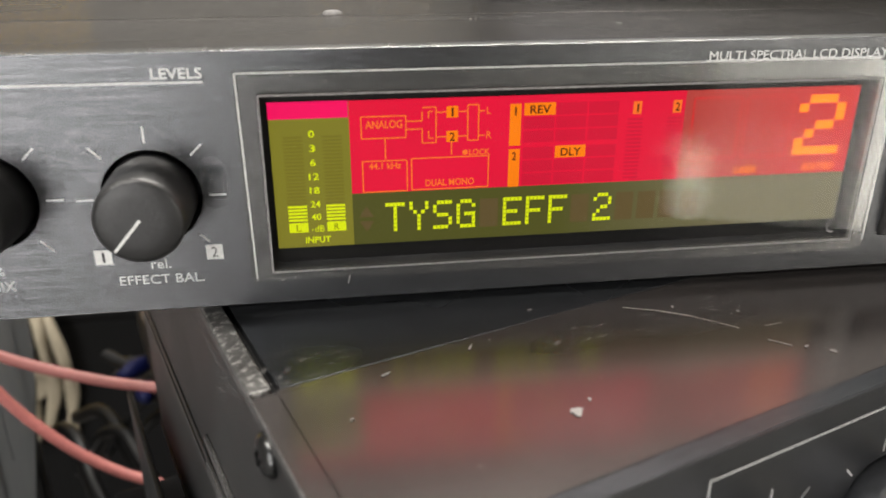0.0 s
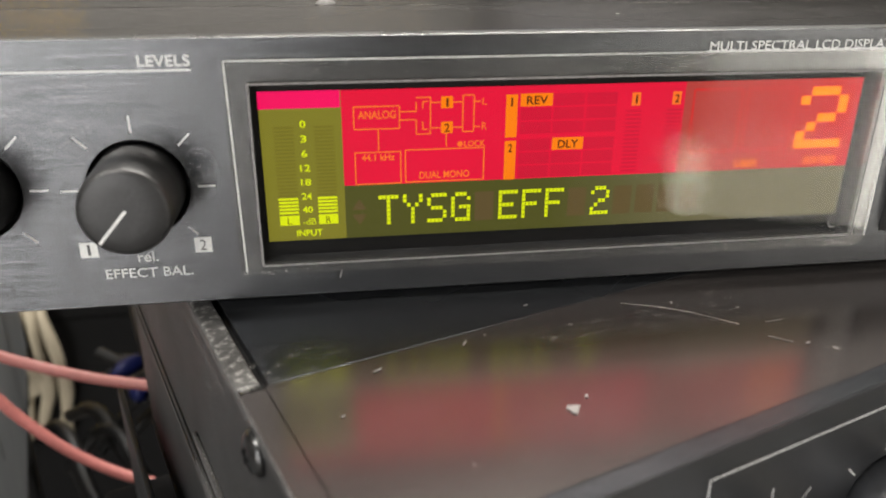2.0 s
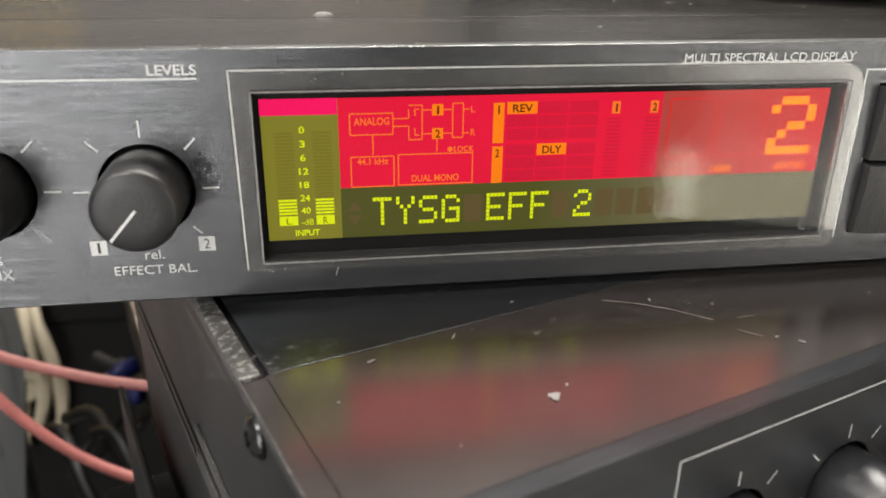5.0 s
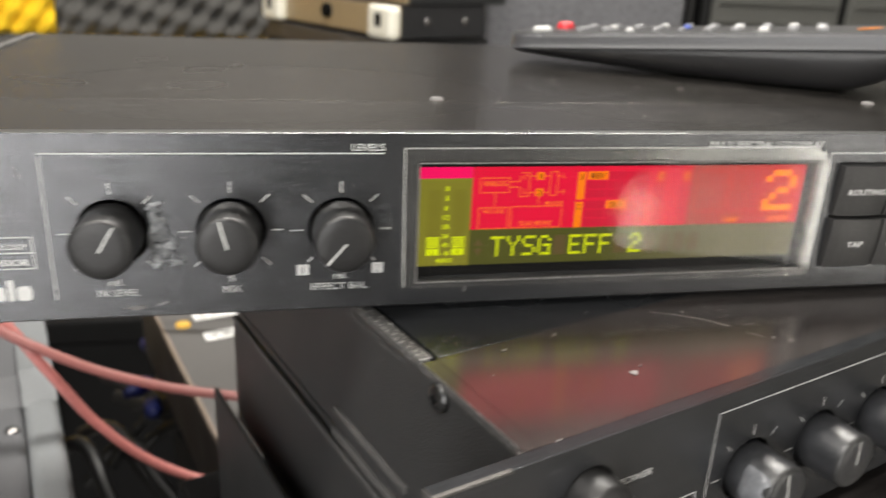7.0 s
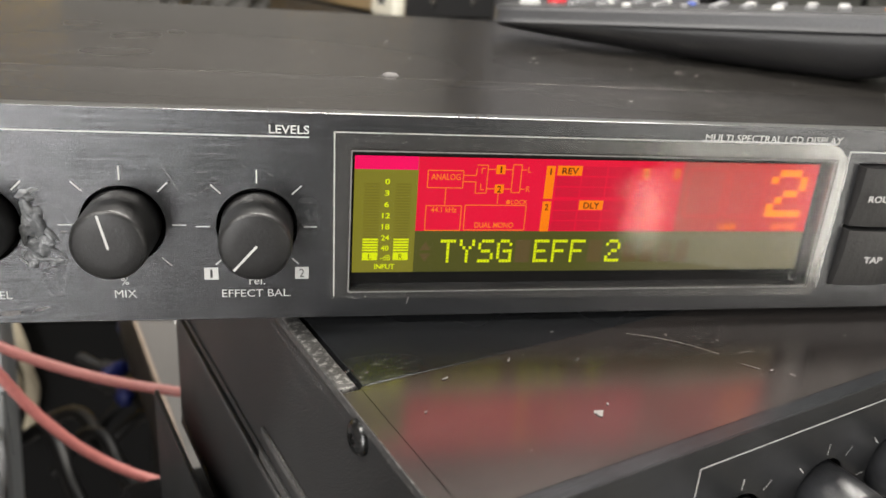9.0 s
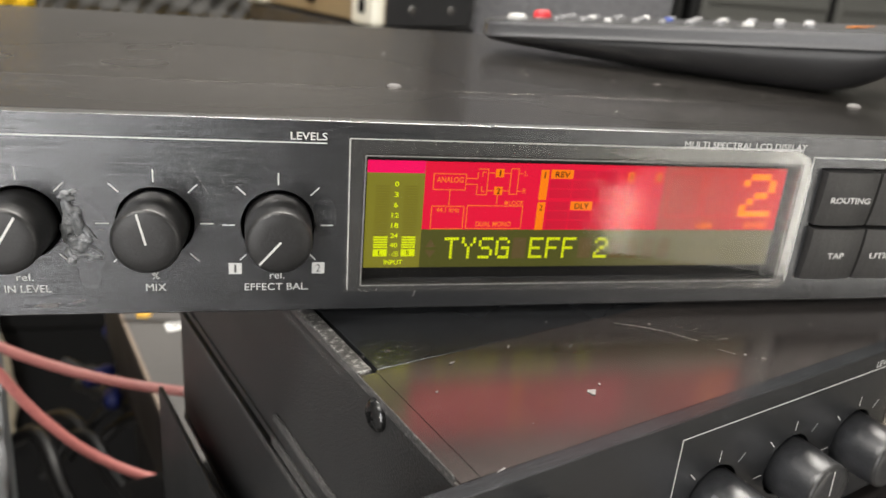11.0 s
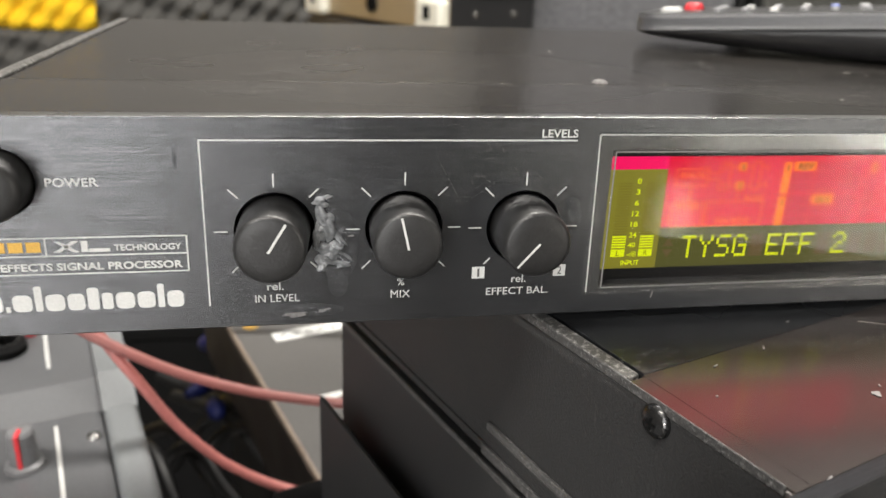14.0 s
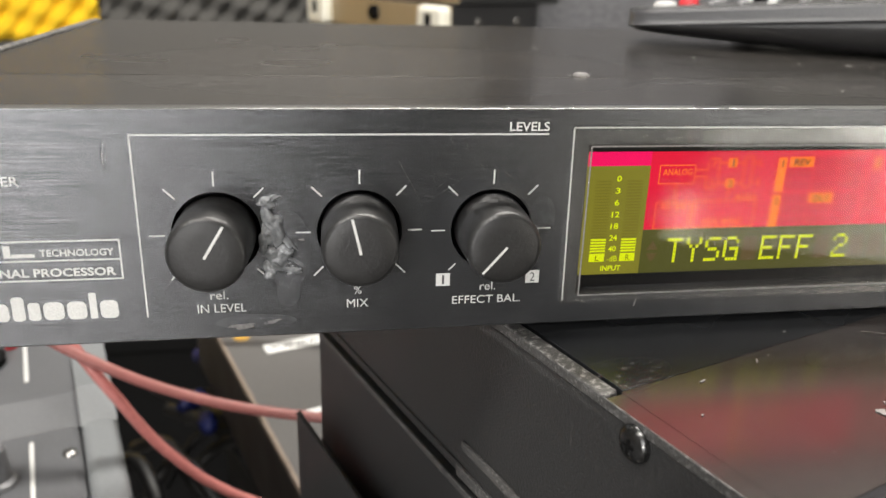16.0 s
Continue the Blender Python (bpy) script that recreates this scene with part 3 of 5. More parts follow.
        if ch == " " and i < 14:
            part("unlit_character", flat([rect(x * MM, (x + 3.4) * MM, 0.0112, 0.0166)], y2), g["ghostcell"], d)
        elif ch != " ":
            dot_character(ch, x * MM, 0.0112, 0.0035, 0.0055, y2, g["yellow"], d)
    part("scroll_arrow", flat([[(0.0994, 0.0142), (0.1020, 0.0142), (0.1007, 0.0162)]], y2), g["ghostcell"], d)
    part("scroll_arrow", flat([[(0.0994, 0.0134), (0.1007, 0.0114), (0.1020, 0.0134)]], y2), g["ghostcell"], d)
    return d


def dead_display(unit, cracked):
    d = part("display", flat([rect(0.0838, 0.1927, 0.0062, 0.0372)], 0.0034), LCDBLACK, unit, "unlit grey display")
    part("display_glass", flat([rect(0.0850, 0.1915, 0.0085, 0.0352)], 0.0030), LCDOFF, d)
    if cracked:
        rnd = random.Random(8)
        polys = []
        for k in range(26):
            x = 0.165 + 0.03 * rnd.random()
            polys.append(blob(x, 0.006 + 0.03 * rnd.random(), 0.0022 * rnd.random() + 0.0003, 0.0009, rnd, 9, rnd.random() * 3))
        for k in range(30):
            polys.append(blob(0.083 + 0.112 * rnd.random(), 0.0075 + 0.0012 * rnd.random(), 0.0012 * rnd.random() + 0.0003, 0.0005, rnd, 7, rnd.random() * 3))
        for k, p in enumerate(polys):
            part("dried_residue", flat([p], -0.00135 - 0.000004 * k), DUST, d)
    return d


def knob(unit, x, z, pointer, mat, lean=0.0, scuffed=False, length=0.0130, r=0.0072):
    k = part("knob", turned([(0, 0), (r * 1.0, 0), (r * 0.985, length * 0.5), (r * 0.96, length - 0.0013), (r * 0.94, length - 0.0007), (r * 0.90, length - 0.00028), (r * 0.84, length - 0.00006), (r * 0.5, length + 0.00006), (0, length + 0.0001)], 48),
             mat, unit, smooth=False, local=pose(x, 0.0015, z, 0, 0, lean) @ FRONT)
    for f in k.data.polygons:
        f.use_smooth = True
    a = radians(pointer)
    # the pointer line runs from near the middle to the rim, clockwise from straight up
    s = (math.sin(a), math.cos(a))
    part("pointer_line", flat([stroke(-s[0] * 0.0005, -s[1] * 0.0005, s[0] * r * 0.86, s[1] * r * 0.86, 0.00045)], -length - 0.00014), PRINT, k, "white pointer line", local=FRONT.inverted())
    part("cap_rim", turned([(r * 0.955, length - 0.0010), (r * 0.944, length - 0.00058), (r * 0.906, length - 0.00018), (r * 0.865, length - 0.00004)], 48), RIMHIGHLIGHT, k, smooth=True)
    if scuffed:
        bm = bmesh.new()
        rows = [[bm.verts.new((r * 1.003 * math.cos(radians(40 + 7 * i)), r * 1.003 * math.sin(radians(40 + 7 * i)), z_)) for z_ in (0.0014, length * 0.35, length * 0.62)] for i in range(16)]
        for p, q in zip(rows, rows[1:]):
            for j in range(2):
                bm.faces.new((p[j], q[j], q[j + 1], p[j + 1]))
        part("skirt_scuff", bm, SKIRTSCUFF, k, "pale scuff on the knob skirt", smooth=True)
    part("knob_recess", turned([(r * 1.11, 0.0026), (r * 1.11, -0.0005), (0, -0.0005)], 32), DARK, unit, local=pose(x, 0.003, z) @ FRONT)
    return k


def push_button(unit, x0, x1, z0, z1, words, mark, y0=0.0):
    """A soft square key with a domed face."""
    n = 6
    bm = bmesh.new()
    grid = [[bm.verts.new((x0 + (x1 - x0) * i / n, -0.0014 - 0.0016 * math.sin(math.pi * j / n * 0.5 + 0.35) + 0.0008 * (2 * i / n - 1) ** 2, z0 + (z1 - z0) * j / n)) for j in range(n + 1)] for i in range(n + 1)]
    for i in range(n):
        for j in range(n):
            bm.faces.new((grid[i][j], grid[i + 1][j], grid[i + 1][j + 1], grid[i][j + 1]))
    rim = [grid[i][0] for i in range(n + 1)] + [grid[n][j] for j in range(1, n + 1)] + [grid[i][n] for i in range(n - 1, -1, -1)] + [grid[0][j] for j in range(n - 1, 0, -1)]
    back = [bm.verts.new((v.co.x, 0.003, v.co.z)) for v in rim]
    for i in range(len(rim)):
        j = (i + 1) % len(rim)
        bm.faces.new((rim[j], rim[i], back[i], back[j]))
    bmesh.ops.recalc_face_normals(bm, faces=bm.faces[:])
    b = part("push_button", bm, RUBBER, unit)
    cx, cz = (x0 + x1) / 2, (z0 + z1) / 2
    w = 0.00082 * len(words)
    up = 0.0012 if mark else 0.0
    if words:
        lettering(words, cx - w, cx + w, cz - 0.0008 + up, cz + 0.0008 + up, -0.0031, PRINT, b, "lettering", 0.02)
    else:
        part("plain_bar", flat([rect(cx - 0.004, cx + 0.004, cz - 0.0006, cz + 0.0006)], -0.0031), PRINT, b)
    if mark:
        part("key_mark", flat([rect(cx - 0.0013, cx + 0.0013, cz - 0.0036, cz - 0.0012)], -0.00312), PRINT, b)
        lettering(mark, cx - 0.0004, cx + 0.0004, cz - 0.0032, cz - 0.0016, -0.00318, PRINTDARK, b, "numeral")
    return b


def rack_processor(m, lit, pointers, leans, label, knob_mat, cracked=False, seed=1):
    rnd = random.Random(seed)
    u = thing("rack_effects_processor", m, label, "audio processor", "stacked rack processors")
    X0, X1, TOP = -0.0725, 0.4105, 0.044
    strip_mat = STRIP if lit else HAZY
    KX = ((0.0137, 0.0209), (0.0399, 0.0209), (0.0655, 0.0206))
    # front panel with through openings
    holes = [rect(0.0838, 0.1927, 0.0062, 0.0372)]
    holes += [ring_points(x, z, 0.0081, 0.0081, 32) for x, z in KX]
    holes += [ring_points(-0.0365, 0.0315, 0.0068, 0.0068, 28)]
    groups = ((0.1975, 0.2328), (0.2368, 0.2722), (0.2768, 0.3122))
    wells = ((0.1992, 0.2313), (0.2375, 0.2710), (0.2775, 0.3110))
    holes += [rect(a, b, 0.0062, 0.0363) for a, b in wells]
    holes += [ring_points(x, z, 0.0049, 0.0026, 0, 0.0024) for x in (-0.0645, 0.4025) for z in (0.0355, 0.0085)]
    panel = part("front_panel", plate(rect(X0, X1, 0.0, TOP), holes, 0.0, 0.0035), PANEL, u, "black brushed aluminium front panel")
    part("top_edge", box(X0, X1, 0.0002, 0.0036, TOP - 0.0004, TOP + 0.0001, 0.0002), EDGEGLINT if lit else COOL, panel)
    if seed == 2:
        part("bare_ear_edge", box(X0 - 0.0001, -0.0560, -0.00012, 0.0009, TOP - 0.0005, TOP + 0.00018, 0.0002), BAREEDGE, panel, "paint rubbed off the corner")
        part("bare_ear_edge", box(X0 - 0.00015, X0 + 0.0007, -0.00015, 0.0037, 0.0002, TOP, 0.0002), BAREEDGE, panel)
    # chassis: tray, front strip of the cover, cover, side flanges
    body = part("chassis", box(-0.0508, 0.3888, 0.0036, 0.195, -0.0022, 0.0422, 0.0006), SIDE, u, "black powder-coated steel chassis")
    part("front_cover_strip", box(-0.0468, 0.3848, 0.0037, 0.0422, 0.0422, 0.04395), strip_mat, body, "glossy black strip behind the front panel")
    part("cover", box(-0.0462, 0.3842, 0.0424, 0.1945, 0.0422, 0.0440, 0.0001), LID if lit else COOL, body, "scuffed black steel cover")
    worn = SIDE if seed == 3 else WORN
    for s, x in ((0, -0.0508), (1, 0.3850)):
        part("side_flange", box(x, x + 0.0038, 0.0037, 0.0415, 0.0422, 0.0440), strip_mat, body)
        part("side_flange", box(x - (0.0002 if not s else 0), x + 0.0034 + (0.0006 if s else 0), 0.0425, 0.1945, 0.0422, 0.0443, 0.0004), worn, body, "flange worn to bare metal")
    part("worn_edge", box(-0.0511, -0.0507, 0.0054, 0.1945, 0.0421, 0.0441, 0.0002), RIBWEAR, body)
    part("worn_edge", box(-0.0513, -0.0507, 0.0038, 0.0052, 0.001, 0.0435, 0.0002), BAREEDGE if seed == 2 else worn, body)
    # pressed rib and lower fold along the side
    part("side_rib", box(-0.0517, -0.0505, 0.046, 0.088, 0.0052, 0.0078, 0.0005), RIBWEAR if seed == 2 else SIDE, body, "scuffed pressed rib")
    part("side_fold", box(-0.0513, -0.0505, 0.004, 0.194, -0.0022, 0.0004, 0.0003), SIDE, body)
    if seed == 2:
        part("worn_fold", box(-0.0517, -0.0506, 0.030, 0.090, -0.0030, 0.0001, 0.0004), RIBWEAR, body, "lower fold rubbed to bare metal")
    for y, z in ((0.0333, 0.0398), (0.036, 0.0040), (0.16, 0.0398)) if seed != 3 else ():
        s = part("side_screw", turned([(0.0035, 0), (0.0035, 0.0004), (0.0033, 0.0009), (0.0026, 0.0015), (0.0014, 0.0018), (0, 0.0019)], 28), SCREWBLACK, body, "black cross-head screw",
                 smooth=True, local=pose(-0.0508, y, z, 0, -90, 0))
        part("screw_recess", box(-0.0013, 0.0013, -0.00028, 0.00028, 0.0016, 0.00205, 0, 1, box(-0.00028, 0.00028, -0.0013, 0.0013, 0.0016, 0.0020)), DARK, s)
    for x in (0.097, 0.242):
        part("top_screw", turned([(0.0021, 0), (0.0020, 0.0004), (0.0014, 0.0008), (0, 0.0010)], 24), DUST, body, "dusty domed screw", smooth=True, local=pose(x, 0.0455, 0.0439))
    # display with its clear window
    lit_display(u) if lit else dead_display(u, cracked)
    win = [(0.0803, 0.0047), (0.1938, 0.0040), (0.1950, 0.0046), (0.1957, 0.0060), (0.1957, 0.0345), (0.1951, 0.0370), (0.1937, 0.0392), (0.1912, 0.0406), (0.0803, 0.0408)]
    w = part("display_window", plate(win, [rect(0.0842, 0.1924, 0.0066, 0.0368)], -0.0011, -0.0002), BORDER if lit else SHEENBORDER, u, "clear plastic display window with scratched border")
    w.visible_shadow = False
    pane = part("window_pane", flat([rect(0.0842, 0.1924, 0.0066, 0.0368)], -0.0008), LENS, w)
    pane.visible_shadow = False
    part("window_outline", flat([stroke(0.0806, 0.0405, 0.1922, 0.0405, 0.00028), stroke(0.0806, 0.0405, 0.0811, 0.0048, 0.00028)], -0.00008), PRINT, u)
    part("inner_outline", flat(frame_lines(0.0840, 0.1926, 0.0063, 0.0371, 0.0003), -0.00122), DUST, w)
    part("window_nick", flat([stroke(0.1884 + 0.0010 * math.cos(a), 0.0092 + 0.0012 * math.sin(a), 0.1884 + 0.0010 * math.cos(a + 0.5), 0.0092 + 0.0012 * math.sin(a + 0.5), 0.0004) for a in (2.2, 2.7, 3.2, 3.7, 4.2, 4.7)], -0.00124), DUST, w, "small pale nick in the window")
    # printing
    pr = -0.00006

    def ink(name, polys):
        return part(name, flat(polys, pr), PRINT, panel)

    lw = 0.00029
    ink("printed_frame", [stroke(0, 0.0395, 0.0757, 0.0393, lw), stroke(0.0001, 0.0395, 0.0001, 0.0048, lw)])
    lettering("LEVELS", 0.0680, 0.0757, 0.0399, 0.0416, pr, PRINT, panel, "lettering", 0.01)
    lettering("MULTI SPECTRAL LCD DISPLAY", 0.1592, 0.1922, 0.0409, 0.0424, pr - 0.0012, PRINT, panel)
    ink("printed_rule", [stroke(0.1592, 0.04065, 0.1925, 0.04065, 0.0002)])
    for (a, b), words in zip(groups, ("SETUP", "EFFECTS", "")):
        ink("printed_frame", [stroke(a - 0.0016, 0.0389, b - 0.0003, 0.0389, lw), stroke(a - 0.0015, 0.0389, a - 0.0012, 0.0055, lw)])
        if words:
            n = 0.0012 * len(words)
            lettering(words, b - 0.0008 - n, b - 0.0008, 0.0394, 0.0410, pr, PRINT, panel)
    for i, (x, z) in enumerate(KX):
        for a in (0, 45, 90, 135, -45, -90, -135):
            r0, r1 = (0.0092, 0.0119) if a in (0, 90, -90) else (0.0098, 0.0124)
            if i == 2 and a in (135, -135):
                r0, r1 = 0.0098, 0.0117
            s, c = math.sin(radians(a)), math.cos(radians(a))
            ink("scale_tick", [stroke(x + s * r0, z + c * r0, x + s * r1, z + c * r1, 0.00026)])
    lettering("IN LEVEL", 0.0092, 0.0182, 0.0052, 0.0069, pr, PRINT, panel)
    lettering("rel.", 0.0117, 0.0150, 0.0079, 0.0096, pr, PRINT, panel)
    lettering("MIX", 0.0373, 0.0415, 0.0052, 0.0069, pr, PRINT, panel)
    lettering("%", 0.0387, 0.0402, 0.0080, 0.0096, pr, PRINT, panel)
    lettering("EFFECT BAL.", 0.0582, 0.0722, 0.0050, 0.0067, pr, PRINT, panel)
    lettering("rel.", 0.0637, 0.0669, 0.0078, 0.0096, pr, PRINT, panel)
    for x, txt in ((0.0562, "1"), (0.0744, "2")):
        ink("channel_square", [rect(x - 0.0014, x + 0.0014, 0.0090, 0.0117)])
        lettering(txt, x - 0.0005, x + 0.0005, 0.0094, 0.0113, pr - 0.00004, PRINTDARK, panel, "numeral")
    lettering("POWER", -0.0281, -0.0188, 0.0306, 0.0323, pr, PRINT, panel)
    ink("printed_frame", frame_lines(-0.0468, -0.0035, 0.0129, 0.0204, 0.0003) + [stroke(-0.0468, 0.0167, -0.0035, 0.0167, 0.0003), stroke(-0.0297, 0.0167, -0.0297, 0.0204, 0.0003)])
    # product and maker's marks as plain shapes
    for k in range(5):
        part("amber_mark", flat([rect(-0.0460 + k * 0.0032, -0.0434 + k * 0.0032, 0.0175, 0.0196)] if k != 1 else [rect(-0.0424, -0.0416, 0.0182, 0.0190)], pr), YELLOWPRINT, panel)
    ink("plain_mark", [[(-0.0284, 0.0174), (-0.0272, 0.0174), (-0.0236, 0.0197), (-0.0248, 0.0197)]])
    ink("plain_mark", [[(-0.0282, 0.0197), (-0.0272, 0.0197), (-0.0236, 0.0174), (-0.0248, 0.0174)]])
    ink("plain_mark", [rect(-0.0232, -0.0220, 0.0174, 0.0197), rect(-0.0219, -0.0180, 0.0174, 0.0181)])
    lettering("TECHNOLOGY", -0.0172, -0.0046, 0.0175, 0.0188, pr, PRINT, panel, "lettering", 0.01)
    lettering("DUAL EFFECTS SIGNAL PROCESSOR", -0.0457, -0.0046, 0.0136, 0.0152, pr, PRINT, panel, "lettering", 0.02)
    x = -0.0457
    for w_, h_ in ((0.0018, 0.0048), (0.0008, 0.0012), (0.0030, 0.0036), (0.0008, 0.0012), (0.0036, 0.0036), (0.0014, 0.0054), (0.0036, 0.0036), (0.0032, 0.0036),
                   (0.0022, 0.0048), (0.0021, 0.0036), (0.0036, 0.0036), (0.0034, 0.0036), (0.0013, 0.0052), (0.0032, 0.0036)):
        ink("plain_mark", [ring_points(x + w_ / 2, 0.0050 + h_ / 2, w_ / 2, h_ / 2, 0, min(w_, h_) * 0.3)])
        x += w_ + 0.00052
    # controls
    for (x, z), p, lean in zip(KX, pointers, leans):
        knob(u, x, z, p, knob_mat, lean, lit and x > 0.03)
    pw = part("power_button", turned([(0.0062, -0.002), (0.0062, 0.0055), (0.0058, 0.0066), (0.0045, 0.0072), (0, 0.0074)], 36), KNOBMAT, u, "round black power button", smooth=True, local=pose(-0.0365, 0, 0.0315) @ FRONT)
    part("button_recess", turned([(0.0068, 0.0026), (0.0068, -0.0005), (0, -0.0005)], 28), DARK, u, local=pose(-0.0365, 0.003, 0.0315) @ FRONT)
    names = ((("TAP", ""), ("UTILITY", ""), ("ROUTING", ""), ("I/O", "")), (("BYPASS", "1"), ("BYPASS", "2"), ("ALGO/EDIT", "1"), ("ALGO/EDIT", "2")), (("", ""),) * 4)
    for (a, b), keys in zip(wells, names):
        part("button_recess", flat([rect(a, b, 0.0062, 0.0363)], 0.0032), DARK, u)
        wx, wz = (b - a) / 2, (0.0363 - 0.0062) / 2
        for i, (words, mark) in enumerate(keys):
            cx, cz = a + wx * (i % 2), 0.0062 + wz * (i // 2)
            if a < 0.27:
                push_button(u, cx + 0.0004, cx + wx - 0.0004, cz + 0.0004, cz + wz - 0.0005, words, mark)
            else:
                push_button(u, cx + 0.0004, cx + wx - 0.0004, cz + 0.0004, cz + wz - 0.0005, "", "")
    part("slot_lining", flat([rect(-0.0688, -0.0602, 0.0332, 0.0346)], 0.0012), FLAKE, panel)
    if seed == 3:
        part("pink_sticker", flat([[(0.0605, 0.0396), (0.0655, 0.0400), (0.0622, 0.0290)]], -0.0001), PINK, panel, "torn pink sticker")
    # dust specks on the window border
    for k in range(26):
        sz = 0.55
        px, pz = (0.081 + 0.114 * rnd.random(), 0.0385 + 0.002 * rnd.random()) if k % 2 else (0.081 + 0.114 * rnd.random(), 0.0048 + 0.0014 * rnd.random())
        part("dust_speck", flat([blob(px, pz, 0.00028 * sz * (0.3 + rnd.random()), 0.00018 * sz, rnd, 7)], -0.00126), FLAKE, w)
    return u


# ---------------------------------------------------------------- room
FZ, CZ, XW, XE, YS, YN = -0.95, 1.65, -2.2, 2.6, -2.0, 1.78


def structure(name, bm, mat, label):
    ob = part(name, bm, mat)
    return tagged(ob, label, name.split("_")[0], kind="structure")


structure("floor", box(XW - 0.2, XE + 0.2, YS - 0.2, YN + 0.2, FZ - 0.1, FZ), FLOORTILE, "beige polished tile floor of the studio room")
structure("ceiling", box(XW - 0.2, XE + 0.2, YS - 0.2, YN + 0.2, CZ, CZ + 0.1), CEILPAINT, "plain white painted ceiling")
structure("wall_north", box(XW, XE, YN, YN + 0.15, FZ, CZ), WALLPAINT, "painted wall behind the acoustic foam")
structure("wall_west", box(XW - 0.15, XW, YS - 0.15, YN + 0.15, FZ, CZ), WALLPAINT, "plain warm grey painted wall")
structure("wall_east", box(XE, XE + 0.15, YS - 0.15, YN + 0.15, FZ, CZ), WALLPAINT, "plain warm grey painted wall")
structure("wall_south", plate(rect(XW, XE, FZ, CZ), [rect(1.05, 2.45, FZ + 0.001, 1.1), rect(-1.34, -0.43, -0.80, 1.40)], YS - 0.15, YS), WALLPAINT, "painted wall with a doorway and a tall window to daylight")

# unseen glowing planes, put where the display's bright reflections point
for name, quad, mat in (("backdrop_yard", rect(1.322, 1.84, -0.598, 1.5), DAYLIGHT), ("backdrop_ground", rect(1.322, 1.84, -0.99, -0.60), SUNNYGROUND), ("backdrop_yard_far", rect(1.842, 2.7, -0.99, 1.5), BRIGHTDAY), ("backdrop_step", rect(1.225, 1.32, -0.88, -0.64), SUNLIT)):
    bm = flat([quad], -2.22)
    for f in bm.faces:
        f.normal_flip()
    structure(name, bm, mat, "unseen glowing daylight plane outside the doorway")



def dark_reflection_cloth(x, y, wide, label):
    """An added unseen cloth in soft folds, standing in for the operator's dark reflection."""
    c = thing("dark_reflection_cloth", pose(x, y, 0), label, "curtain", "dark curtains")
    bm = bmesh.new()
    n = int(wide * 90)
    cols = [[bm.verts.new((wide * i / n, 0.018 * math.sin(i * 0.9), z)) for z in (-0.95, 1.3)] for i in range(n + 1)]
    for a, b in zip(cols, cols[1:]):
        bm.faces.new((a[0], b[0], b[1], a[1]))
    cloth = part("cloth", bm, TABLETOP, c)
    thick = cloth.modifiers.new("thickness", 'SOLIDIFY')
    thick.thickness = 0.003
    return c


# unseen additions that keep reflections dark where the camera operator would stand
dark_reflection_cloth(0.75, -2.18, 0.45, "added dark cloth in the doorway, darkening the display's reflections")
dark_reflection_cloth(-0.40, -1.95, 1.43, "added dark cloth along the wall, darkening the panel's reflections")

for x, y in ((-0.75, -0.55), (0.45, 0.75)):
    lamp = thing("ceiling_lamp", pose(x, y, 1.60), "white ceiling batten lamp with two tubes", "lamp", "ceiling lamps")
    part("housing", box(-0.62, 0.62, -0.07, 0.07, 0.01, 0.05, 0.006), CEILPAINT, lamp)
    for dy in (-0.035, 0.035):
        part("end_cap", box(-0.62, -0.60, dy - 0.015, dy + 0.015, -0.02, 0.01, 0.003), CEILPAINT, lamp)
        part("end_cap", box(0.60, 0.62, dy - 0.015, dy + 0.015, -0.02, 0.01, 0.003), CEILPAINT, lamp)


def foam_tile(x0, z0, size, tall, yellow):
    """A square of egg-crate foam on the north wall."""
    n = 84
    k, ridge = 2 * math.pi / 0.047, 0.78 if yellow else 0.6
    xs, zs = np.meshgrid(np.linspace(x0 + 0.001, x0 + size - 0.001, n), np.linspace(z0 + 0.001, z0 + tall - 0.001, n), indexing="ij")
    edge = np.minimum(np.minimum(xs - x0, x0 + size - xs), np.minimum(zs - z0, z0 + tall - zs))
    u, v = k * (xs - x0 - 0.85 * (zs - z0)), k * 0.8 * (zs - z0 + 0.3 * (xs - x0))
    h = 0.022 + 0.013 * (ridge * np.cos(u) + (1 - ridge) * np.cos(v)) - 0.012 * np.clip(1 - edge / 0.012, 0, 1)
    ys = YN - 0.002 - h
    verts = np.stack([xs, ys, zs], -1).reshape(-1, 3)
    i = np.arange(n - 1)
    a = (i[:, None] * n + i[None, :]).ravel()
    faces = np.stack([a, a + n, a + n + 1, a + 1], 1)
    me = bpy.data.meshes.new("foam_tile")
    me.from_pydata(verts.tolist(), [], faces.tolist())
    me.materials.append(FOAM_Y if yellow else FOAM_G)
    for f in me.polygons:
        f.use_smooth = True
    ob = new("acoustic_foam_tile", me)
    return tagged(ob, "yellow egg-crate acoustic foam tile" if yellow else "charcoal egg-crate acoustic foam tile", "foam tile", "acoustic foam tiles on the wall")


TS = 0.50
for i in range(-3, 3):
    for j in range(-1, 1):
        foam_tile(-0.415 + i * TS, -0.125 + j * TS, TS, TS if j else 0.25, (i + j) % 2 == 1)

# ---------------------------------------------------------------- tables
tab = thing("mixer_table", pose(-0.0400, 0.1300, FZ, 0, 0, 17.5), "long black laminate table under the mixer", "table")
part("tabletop", box(-0.75, -0.004, -0.30, 0.31, 0.68, 0.7095, 0.003), TABLETOP, tab)
